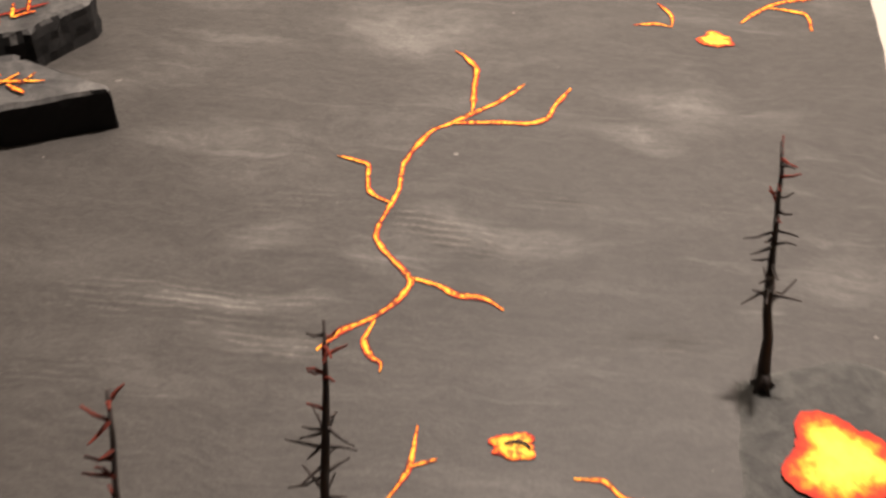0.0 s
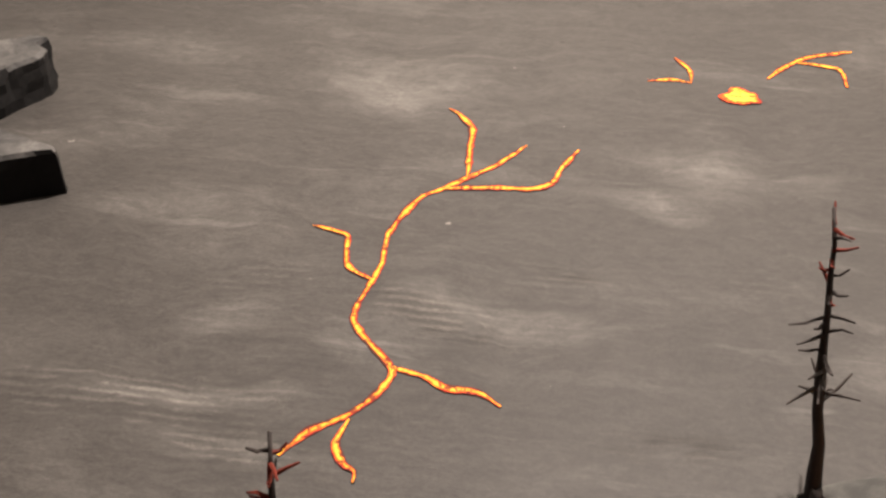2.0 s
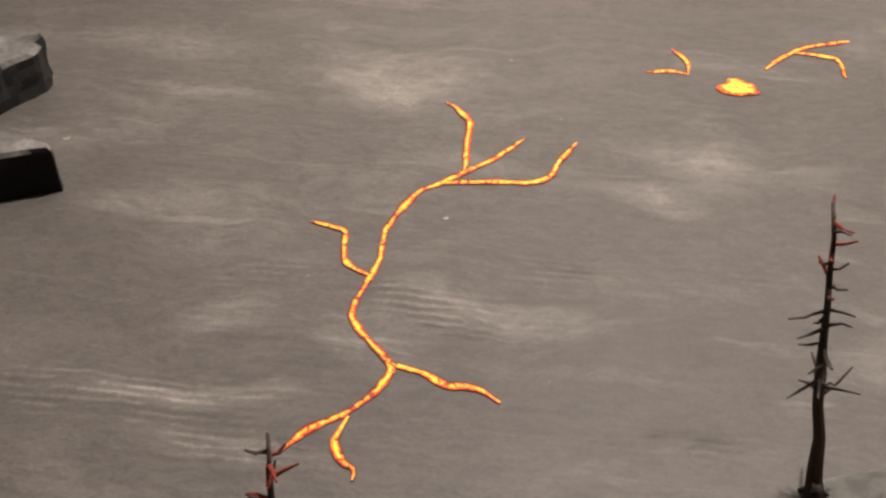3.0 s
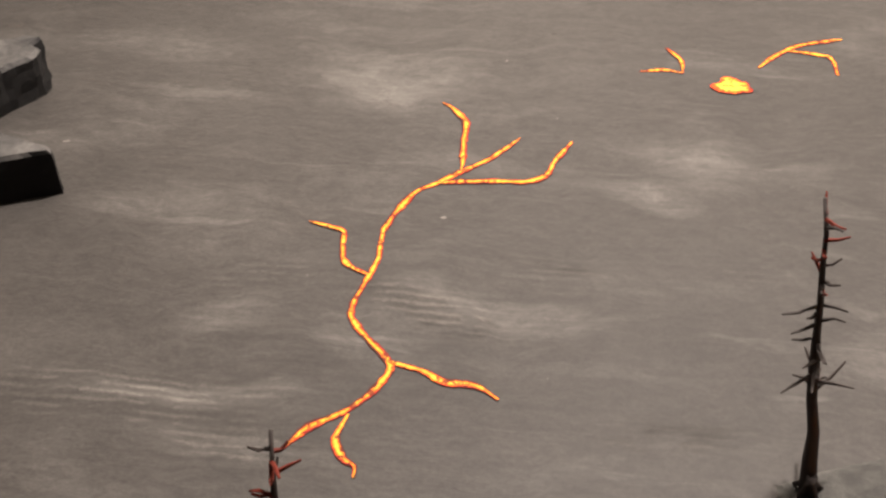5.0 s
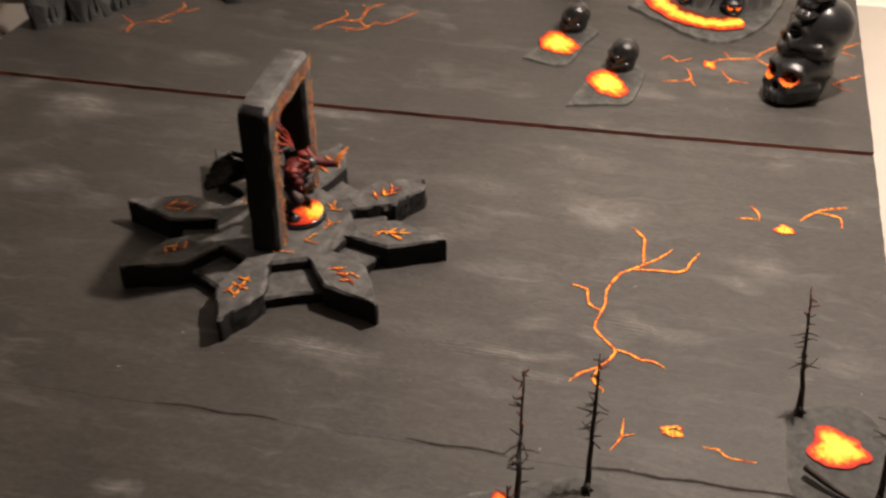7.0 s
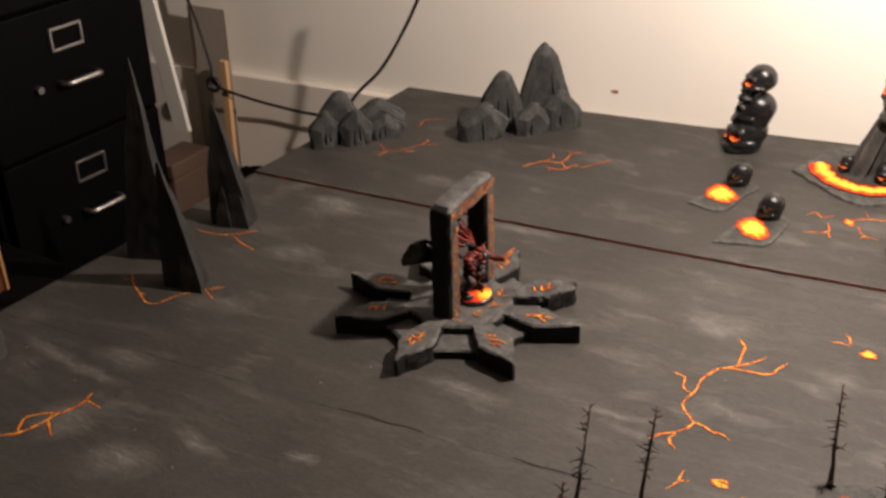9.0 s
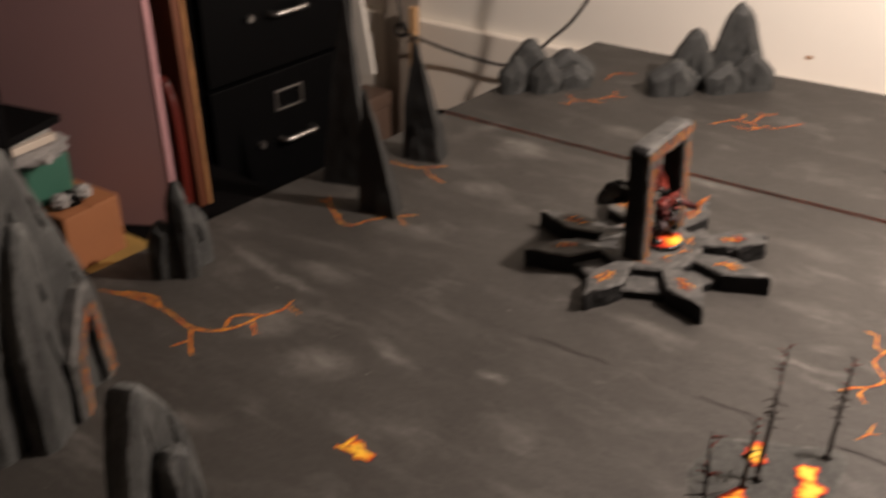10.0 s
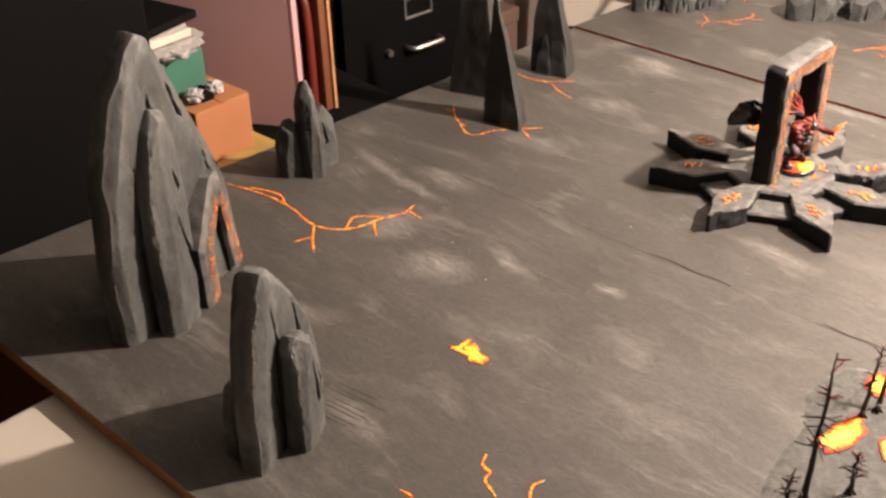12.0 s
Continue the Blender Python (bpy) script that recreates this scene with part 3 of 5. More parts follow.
# small nicks in the wall plaster
for nx, nz, r in ((0.18, 0.773, 0.006), (0.92, 0.826, 0.005)):
    bm = bmesh.new()
    bmesh.ops.create_icosphere(bm, subdivisions=2, radius=1)
    for v in bm.verts:
        v.co *= 1 + 0.4 * noise.noise(v.co * 2 + Vector((nx, 0, 0)))
    bmesh.ops.scale(bm, vec=(r * 1.5, 0.0015, r * 0.7), verts=bm.verts)
    tagged(part("wall_chip", bm, EDGE, m=NORTH @ pose(nx, 0, nz)), "small brown chip in the cream wall paint", "chip", kind="structure")

# ---- the table under the boards ----
def folding_table():
    t = thing("folding_table", pose(0, 0, 0), "white plastic folding table carrying the painted boards", "table")
    part("tabletop", box(1.7, 2.4, 0.045, (0.245 + 0.85, -1.84 + 1.2, 0.684), 0.008), WHITE, t)
    for x in (0.42, 1.8):
        for y in (-1.6, 0.45):
            part("leg", box(0.035, 0.035, 0.684, (x, y, 0), 0.006), GREYPLASTIC, t)
    return t
folding_table()

# ---- painted boards ----
def board(name, near, far, top):
    th = 0.019
    b = thing(name, pose(0, 0, top - th), "hardboard panel painted dark grey with drybrushed streaks and lava cracks", "game board", "three painted boards of the gaming table")
    bm = bmesh.new()
    nx, ny = 120, 60
    top_rows = []
    for j in range(ny + 1):
        row = []
        for i in range(nx + 1):
            u, v = i / nx, j / ny
            y = near(1.3 * u) * (1 - v) + far(1.3 * u) * v
            x = left_edge(y) * (1 - u) + right_edge(y) * u
            y = near(x) * (1 - v) + far(x) * v
            if i in (0, nx) or j in (0, ny):
                x += 0.0012 * noise.noise(Vector((x * 40, y * 40, 1)))
                y += 0.0014 * noise.noise(Vector((x * 40, y * 40, 9)))
            row.append(bm.verts.new((x, y, th)))
        top_rows.append(row)
    for a, c in zip(top_rows, top_rows[1:]):
        for i in range(nx):
            bm.faces.new((a[i], a[i + 1], c[i + 1], c[i]))
    rim = top_rows[0] + [r[-1] for r in top_rows[1:-1]] + top_rows[-1][::-1] + [r[0] for r in top_rows[1:-1]][::-1]
    low = [bm.verts.new((v.co.x, v.co.y, 0)) for v in rim]
    for i in range(len(rim)):
        k = (i + 1) % len(rim)
        f = bm.faces.new((rim[i], low[i], low[k], rim[k]))
        f.material_index = 1
    bm.faces.new(low[::-1]).material_index = 1
    for f in bm.faces:
        c = f.calc_center_median()
        if f.material_index == 1 and near is not far_join and abs(c.y - near_join(c.x)) < 0.004:
            f.material_index = 2
    part("panel", bm, [BOARD, EDGE if near is front_edge else SEAM, SCRATCH], b)
    return b

board_back = board("painted_board", lambda x: far_join(x) + 0.0012, back_edge, T + 0.0035)
board_middle = board("painted_board", near_join, lambda x: far_join(x) - 0.0022, T)
board_front = board("painted_board", front_edge, lambda x: near_join(x) - 0.0002, T - 0.0001)

def on_board(b, z=0.0):
    """The painted layer just over a board, in the board's own space."""
    return pose(0, 0, 0.0195 + z)

def lava_crack(b, width, lines):
    main = None
    for pts in lines:
        bm = bmesh.new()
        ribbon(bm, bm.loops.layers.uv.new("uv"), [(x, y, 0.0002 * (main is not None)) for x, y in pts], width * 0.5, True, 1.0)
        if main is None:
            main = part("lava_crack", bm, DULLLAVA if b is board_back else LAVA, b, "orange and yellow painted lava crack", m=on_board(b))
        else:
            part("branch_crack", bm, DULLLAVA if b is board_back else LAVA, main)
    return main

def lava_spot(b, c, rx, ry, turn=0.0, rough=0.5, seed=0.0):
    bm = bmesh.new()
    pool(bm, bm.loops.layers.uv.new("uv"), c, rx, ry, turn, rough, seed=seed)
    return part("lava_spot", bm, DULLLAVA if b is board_back else SPOT, b, "orange and yellow painted patch of lava", m=on_board(b, 0.0003))

lava_crack(board_middle, 0.0042, [
    [(0.998, -0.484), (1.008, -0.469), (1.022, -0.458), (1.032, -0.445), (1.037, -0.434), (1.036, -0.426), (1.026, -0.415), (1.015, -0.402), (1.012, -0.393), (1.015, -0.374), (1.019, -0.355), (1.018, -0.330), (1.029, -0.299), (1.040, -0.288), (1.053, -0.276), (1.069, -0.260), (1.083, -0.240)],
    [(1.053, -0.276), (1.051, -0.250), (1.049, -0.227), (1.040, -0.213), (1.033, -0.207)],
    [(1.040, -0.288), (1.063, -0.284), (1.088, -0.282), (1.099, -0.276), (1.105, -0.260), (1.113, -0.241)],
    [(1.016, -0.368), (1.003, -0.360), (0.999, -0.349), (0.997, -0.335), (0.989, -0.332), (0.977, -0.329)],
    [(1.036, -0.426), (1.052, -0.430), (1.064, -0.436), (1.078, -0.437), (1.089, -0.444)],
    [(1.024, -0.460), (1.021, -0.474), (1.026, -0.484), (1.032, -0.488), (1.032, -0.494)],
])
lava_crack(board_middle, 0.0038, [
    [(1.152, -0.159), (1.168, -0.156), (1.179, -0.159)],
    [(1.179, -0.159), (1.178, -0.143), (1.169, -0.129)],
])
lava_crack(board_middle, 0.0042, [
    [(1.226, -0.148), (1.239, -0.131), (1.252, -0.119), (1.267, -0.112), (1.283, -0.107)],
    [(1.246, -0.125), (1.265, -0.128), (1.273, -0.132), (1.275, -0.152)],
])
lava_crack(board_middle, 0.0032, [
    [(1.048, -0.568), (1.055, -0.552), (1.056, -0.547), (1.056, -0.524)],
    [(1.055, -0.549), (1.068, -0.542)],
])
lava_crack(board_middle, 0.0034, [
    [(1.131, -0.545), (1.144, -0.544), (1.154, -0.552), (1.170, -0.553), (1.180, -0.553)],
])
lava_crack(board_middle, 0.0034, [
    [(0.097, -0.441), (0.122, -0.466), (0.158, -0.489), (0.183, -0.503), (0.201, -0.498), (0.211, -0.469), (0.239, -0.434), (0.265, -0.409)],
    [(0.095, -0.462), (0.115, -0.458)],
    [(0.246, -0.435), (0.277, -0.452)],
    [(0.148, -0.484), (0.167, -0.486)],
])
lava_crack(board_middle, 0.0032, [
    [(0.084, -0.268), (0.124, -0.270), (0.158, -0.259), (0.193, -0.225)],
    [(0.165, -0.260), (0.189, -0.275), (0.228, -0.287)],
])
lava_crack(board_back, 0.0036, [
    [(0.498, 0.209), (0.525, 0.250), (0.558, 0.259), (0.563, 0.303), (0.583, 0.327)],
    [(0.536, 0.228), (0.571, 0.227), (0.587, 0.258)],
    [(0.613, 0.265), (0.643, 0.310)],
    [(0.558, 0.259), (0.582, 0.233)],
    [(0.525, 0.250), (0.536, 0.272), (0.528, 0.288)],
    [(0.563, 0.303), (0.549, 0.314)],
    [(0.613, 0.265), (0.600, 0.252), (0.587, 0.258)],
    [(0.548, 0.228), (0.553, 0.214)],
])
lava_crack(board_back, 0.0034, [
    [(0.221, 0.135), (0.219, 0.166), (0.246, 0.186), (0.270, 0.237), (0.261, 0.259)],
    [(0.189, 0.190), (0.219, 0.166)],
    [(0.246, 0.186), (0.263, 0.182), (0.276, 0.197)],
    [(0.219, 0.150), (0.204, 0.141)],
    [(0.265, 0.226), (0.287, 0.232), (0.296, 0.246)],
    [(0.213, 0.304), (0.210, 0.346), (0.250, 0.373)],
])
lava_crack(board_back, 0.0034, [
    [(1.034, 0.229), (1.046, 0.244), (1.059, 0.229), (1.078, 0.244)],
])
lava_crack(board_back, 0.0034, [
    [(1.040, 0.162), (1.069, 0.169), (1.080, 0.183), (1.073, 0.209)],
    [(1.079, 0.176), (1.088, 0.157)],
])
lava_crack(board_back, 0.0038, [
    [(1.097, 0.224), (1.120, 0.249), (1.164, 0.263), (1.181, 0.287), (1.205, 0.315)],
    [(1.169, 0.264), (1.193, 0.241), (1.204, 0.235)],
    [(1.124, 0.277), (1.131, 0.260)],
])
lava_crack(board_back, 0.0034, [
    [(1.121, 0.220), (1.135, 0.189), (1.161, 0.183)],
    [(1.139, 0.187), (1.132, 0.176)],
])
lava_crack(board_back, 0.0034, [
    [(1.278, 0.310), (1.297, 0.328), (1.326, 0.354)],
    [(1.290, 0.317), (1.314, 0.303)],
])
lava_crack(board_back, 0.0034, [
    [(1.273, 0.202), (1.295, 0.224), (1.320, 0.243)],
    [(1.276, 0.211), (1.290, 0.195), (1.304, 0.192)],
])
lava_crack(board_front, 0.0048, [
    [(0.026, -0.869), (0.077, -0.855), (0.123, -0.849), (0.165, -0.852), (0.216, -0.860), (0.253, -0.843), (0.269, -0.814), (0.274, -0.785), (0.287, -0.753), (0.282, -0.724)],
    [(0.216, -0.860), (0.243, -0.886), (0.269, -0.907)],
    [(0.239, -0.884), (0.228, -0.909)],
    [(0.060, -0.852), (0.109, -0.837), (0.141, -0.850)],
    [(0.256, -0.835), (0.243, -0.809), (0.257, -0.791), (0.281, -0.775)],
    [(0.273, -0.798), (0.303, -0.821)],
    [(0.290, -0.742), (0.318, -0.746)],
])
lava_crack(board_front, 0.0045, [
    [(0.709, -1.047), (0.716, -1.061), (0.730, -1.065), (0.734, -1.077), (0.757, -1.087)],
    [(0.678, -1.146), (0.690, -1.144), (0.703, -1.149)],
    [(0.779, -1.035), (0.776, -1.051), (0.788, -1.070)],
])
lava_spot(board_middle, (1.208, -0.171), 0.0115, 0.0085, 0.1, 0.5, 1.3)
ring_spot = lava_spot(board_middle, (1.103, -0.530), 0.0122, 0.0068, 0.12, 0.6, 4.1)
bm = bmesh.new()
ribbon(bm, bm.loops.layers.uv.new("uv"), [(1.098, -0.5305, 0), (1.102, -0.5282, 0), (1.1075, -0.5288, 0), (1.110, -0.5315, 0)], 0.0016, True, 0.7)
part("hollow", bm, SCRATCH, ring_spot, "dark hollow in the lava", m=pose(0, 0, 0.0009))
lava_spot(board_back, (1.105, 0.227), 0.010, 0.012, 0.3, 0.6, 2.7)
lava_spot(board_front, (0.583, -0.930), 0.024, 0.011, -0.15, 0.9, 7.7)
lava_spot(board_front, (0.561, -0.933), 0.009, 0.004, 0.5, 0.9, 3.7)
lava_spot(board_front, (0.562, -0.920), 0.004, 0.009, 0.2, 0.9, 5.7)

# dark scratches along the join of two boards
def scratch(b, pts, width):
    bm = bmesh.new()
    ribbon(bm, bm.loops.layers.uv.new("uv"), [(x, y, 0) for x, y in pts], width)
    return part("scratch", bm, SCRATCH, b, m=on_board(b, -0.0002))
for x0, x1, w in ((0.61, 0.735, 0.0016), (0.86, 0.955, 0.0016), (1.03, 1.29, 0.002)):
    line = [x0 + (x1 - x0) * k / 8 for k in range(9)]
    scratch(board_middle, [(x, near_join(x) + 0.003 + 0.0012 * math.sin(x * 90)) for x in line], w)
for i in range(8):
    x, y = 0.504 + 0.002 * i + 0.012 * math.sin(i * 2.3), -1.072 - 0.0076 * i
    scratch(board_front, [(x, y), (x + 0.032, y + 0.0047), (x + 0.058 + 0.01 * math.sin(i * 1.7), y + 0.0085)], 0.0006)

# ---- the star platform ----
SC = (0.645, -0.324)
def star_platform():
    s = thing("star_platform", pose(SC[0], SC[1], T), "eight-pointed grey stone star platform with lava runes, standing on the board", "terrain piece")
    hgt = 0.0285
    reach = (0.188, 0.189, 0.178, 0.19, 0.192, 0.188, 0.181, 0.186)
    swing = (2, -5, -4, 1, 0, -5, -2, 5)

    def prism(outline, z0, z1, seed, inset=0.0035, worn=1.0):
        bm = bmesh.new()
        pts = []
        n = len(outline)
        for i in range(n):
            a, b = Vector(outline[i]), Vector(outline[(i + 1) % n])
            k = max(1, int((b - a).length / 0.0045))
            for q in range(k):
                pts.append(a.lerp(b, q / k))
        c = sum(pts, Vector((0, 0))) / len(pts)
        rows = []
        for z, off, jit in ((z0, 0.0, 0.0006), (z0 + (z1 - z0) * 0.25, 0.0, 0.0011), (z0 + (z1 - z0) * 0.5, 0.0, 0.0011), (z0 + (z1 - z0) * 0.72, 0.0, 0.0011), (z1 - inset, 0.0, 0.0014), (z1, inset, 0.0013)):
            row = []
            for p in pts:
                d = (p - c).normalized()
                q = p - d * off + d * jit * worn * noise.noise(Vector((p.x * 120 + seed, p.y * 120, z * 210)))
                row.append(bm.verts.new((q.x, q.y, z + (0.0007 * noise.noise(Vector((p.x * 90, p.y * 90, seed))) if z == z1 else 0))))
            rows.append(row)
        for a, b in zip(rows, rows[1:]):
            for i in range(len(pts)):
                k = (i + 1) % len(pts)
                bm.faces.new((a[i], a[k], b[k], b[i]))
        bm.faces.new(rows[-1])
        bm.faces.new(rows[0][::-1])
        bmesh.ops.recalc_face_normals(bm, faces=bm.faces)
        # upright sides: undrybrushed black, with their shade painted in
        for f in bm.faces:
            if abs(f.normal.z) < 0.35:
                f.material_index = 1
        return bm

    centre = []
    for k in range(8):
        for da, r in ((-11, 0.079), (-8, 0.095), (8, 0.095), (11, 0.079)):
            a = radians(45 * k + swing[k] + da)
            centre.append((r * math.cos(a), r * math.sin(a)))
    part("centre_plate", prism(centre, 0, hgt, 1.0), [STONE, SHADECOAT], s)
    for k in range(8):
        a0 = radians(45 * k + swing[k])
        m = Matrix.Rotation(a0, 3, "Z")
        R = reach[k]
        end = [(0.152, -0.0172), (R - 0.012, -0.0058), (R + 0.002, -0.0012), (R + 0.001, 0.0028), (R - 0.012, 0.0068), (0.152, 0.0178)]
        if k == 1:   # snapped tip
            end = [(R - 0.016, -0.012), (R - 0.011, -0.006), (R - 0.013, 0.002), (R - 0.006, 0.007), (R - 0.012, 0.013)]
        kite = [(0.082, -0.0145), (0.106, -0.022), (0.128, -0.027)] + end + [(0.128, 0.027), (0.106, 0.022), (0.082, 0.0145)]
        pts = [(m @ Vector((x, y, 0))).to_2d() for x, y in kite]
        part("star_point", prism(pts, 0, hgt + 0.001, 3.0 + k, 0.0026, 2.6 if k in (1, 6) else 1.0), [STONE, SHADECOAT], s)
        ledge = [(0.066, -0.026), (0.112, -0.034), (0.12, -0.036), (0.117, 0.0), (0.121, 0.036), (0.112, 0.034), (0.066, 0.026)]
        m2 = Matrix.Rotation((a0 + radians(45 * (k + 1) + swing[(k + 1) % 8])) / 2, 3, "Z")
        part("step", prism([(m2 @ Vector((x, y, 0))).to_2d() for x, y in ledge], 0, 0.0148, 20.0 + k, 0.003, 1.6), [STONE, SHADECOAT], s)
        # a rune: one long stroke crossed by shorter ones, cut in and painted
        rnd = random.Random(40 + k)
        rune = None
        strokes = [(0.128, rnd.uniform(-0.003, 0.003), rnd.uniform(-0.15, 0.15), 0.021)]
        strokes += [(0.128 + (q - 1.2) * 0.0115, rnd.uniform(-0.004, 0.004), rnd.uniform(0.9, 1.5), rnd.uniform(0.007, 0.011)) for q in range(3)]
        strokes += [(0.128 + rnd.uniform(-0.008, 0.008), rnd.choice((-1, 1)) * 0.008, rnd.uniform(-0.6, 0.6), 0.008)]
        for q, (ox, oy, turn, L) in enumerate(strokes):
            bm = bmesh.new()
            uv = bm.loops.layers.uv.new("uv")
            o, d = Vector((ox, oy, 0)), Vector((math.cos(turn), math.sin(turn), 0))
            ribbon(bm, uv, [m @ (o - d * L), m @ o, m @ (o + d * L)], 0.0019 if q == 0 else 0.0026)
            if rune is None:
                rune = part("rune", bm, RUNEDARK if k % 3 else RUNE, s, "red and orange painted rune", m=pose(0, 0, hgt + 0.0024))
            else:
                part("stroke", bm, RUNE, rune, m=pose(0, 0, 0.00012 * q))
    rnd = random.Random(9)
    for ang, r in ((-70, 0.055), (-35, 0.05), (5, 0.055), (40, 0.06), (150, 0.06)):
        rune = None
        c = Vector((r * math.cos(radians(ang)), r * math.sin(radians(ang)), 0))
        for q in range(3):
            bm = bmesh.new()
            uv = bm.loops.layers.uv.new("uv")
            d = Vector((rnd.uniform(-1, 1), rnd.uniform(-1, 1), 0)).normalized()
            o = c + Vector((rnd.uniform(-0.006, 0.006), rnd.uniform(-0.006, 0.006), 0))
            ribbon(bm, uv, [o - d * 0.0085, o, o + d * 0.0085], 0.0017)
            if rune is None:
                rune = part("rune", bm, RUNE, s, "orange painted rune", m=pose(0, 0, hgt + 0.0018))
            else:
                part("stroke", bm, RUNE, rune, m=pose(0, 0, 0.00012 * q))
    return s
star_platform()

def rune_strip(length, seed, step=0.0036, half=0.0075):
    """Scribbled lava glyphs along the x axis."""
    rnd = random.Random(seed)
    bm = bmesh.new()
    uv = bm.loops.layers.uv.new("uv")
    x = 0.004
    while x < length - 0.004:
        for q in range(3):
            o = Vector((x + rnd.uniform(-0.002, 0.002), rnd.uniform(-half * 0.75, half * 0.75), 0.0002 * q))
            d = Vector((rnd.uniform(-1, 1), rnd.uniform(-1, 1), 0)).normalized() * rnd.uniform(0.002, 0.0042)
            ribbon(bm, uv, [o - d, o + d * 0.1, o + d], 0.0009)
        x += step
    return bm

def arch_piece(outer, inner, deep, cut, seed):
    """A stretch of a stone arch between an outer and an inner line, front face at x = 0, edges worn."""
    o, q = [], []
    for a, b, c, d in zip(outer, outer[1:], inner, inner[1:]):
        k = max(2, int(math.dist(a, b) / 0.0045))
        o += [Vector(a).lerp(Vector(b), i / k) for i in range(k)]
        q += [Vector(c).lerp(Vector(d), i / k) for i in range(k)]
    o.append(Vector(outer[-1]))
    q.append(Vector(inner[-1]))
    bm = bmesh.new()
    prof = [(0.05, -deep), (0.0, -deep + cut), (0.0, -deep * 0.5), (0.0, -cut), (0.13, 0.0), (0.5, 0.0), (0.87, 0.0), (1.0, -cut), (1.0, -deep * 0.5), (1.0, -deep)]
    loops = []
    for t, x in prof:
        line = []
        for u, v in zip(o, q):
            p = Vector((x, u.lerp(v, t).x, u.lerp(v, t).y))
            line.append(bm.verts.new(p + 0.0013 * noise.noise_vector(p * 55 + Vector((seed, 0, 0))) + 0.0006 * noise.noise_vector(p * 190)))
        loops.append(line)
    for a, b in zip(loops, loops[1:] + loops[:1]):
        for k in range(len(o) - 1):
            bm.faces.new((a[k], a[k + 1], b[k + 1], b[k]))
    for k in (0, len(o) - 1):
        bm.faces.new([r[k] for r in loops])
    bmesh.ops.recalc_face_normals(bm, faces=bm.faces)
    # faces turned aside from the lamp get undercoat black with painted shade
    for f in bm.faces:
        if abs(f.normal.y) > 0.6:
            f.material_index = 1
    bmesh.ops.translate(bm, vec=(deep / 2, 0, 0), verts=bm.verts)
    return bm

def gate(name, m, span, high, leg, deep, label, seed):
    """Two stone legs and a lintel, mitred, across the y axis; the face towards +x carries painted runes."""
    g = thing(name, m, label, "stone gate")
    h, top = span / 2, high - leg * 0.55
    for k, s in enumerate((-1, 1)):
        part("leg", arch_piece([(s * h, -0.0008), (s * h, high * 0.5), (s * h, top)], [(s * (h - leg), -0.0008), (s * (h - leg), high * 0.46), (s * (h - leg), high - leg)], deep, 0.0042, seed), [GATESTONE, SHADECOAT], g, smooth=40)
        part("rune_strip", rune_strip(high - leg, seed + k, 0.0032, 0.0105), RUNE, g, "orange painted glyphs", m=pose(deep / 2 + 0.0015, s * (h - leg / 2), 0, 0, -90, 0) @ pose(0, 0, 0, 180, 0, 0))
    part("lintel", arch_piece([(-h, top), (-h + 0.0015, high - 0.007), (-h + 0.009, high - 0.001), (0, high), (h - 0.009, high - 0.001), (h - 0.0015, high - 0.007), (h, top)],
                              [(-h + leg, high - leg), (-h + leg + 0.002, high - leg), (-h + leg + 0.006, high - leg), (0, high - leg - 0.001), (h - leg - 0.006, high - leg), (h - leg - 0.002, high - leg), (h - leg, high - leg)], deep, 0.0042, seed), [GATESTONE, SHADECOAT], g, smooth=40)
    part("rune_strip", rune_strip(span, seed + 9, 0.0032, 0.0105), RUNE, g, "orange painted glyphs", m=pose(deep / 2 + 0.0016, -span / 2, high - leg * 0.48, 90, 0, 90))
    return g
gate("stone_gate", pose(0.645, -0.310, T + 0.0288, 0, 0, 1) @ Matrix.Diagonal((1.06, 1.06, 1.035, 1)), 0.138, 0.172, 0.027, 0.03, "dark stone gate with glowing painted runes, standing on the star platform", 3)

# ---- the painted figure in the gate: one plain mesh ----
def blob(c, r, m=None, sub=2):
    bm = bmesh.new()
    bmesh.ops.create_icosphere(bm, subdivisions=sub, radius=1)
    for v in bm.verts:
        v.co *= 1 + 0.18 * noise.noise(v.co * 2.2 + Vector(c) * 90)
    bmesh.ops.scale(bm, vec=r, verts=bm.verts)
    bm.transform(Matrix.Translation(c) @ (m or Matrix()))
    return bm

def set_mat(bm, i):
    for f in bm.faces:
        f.material_index = i
    return bm

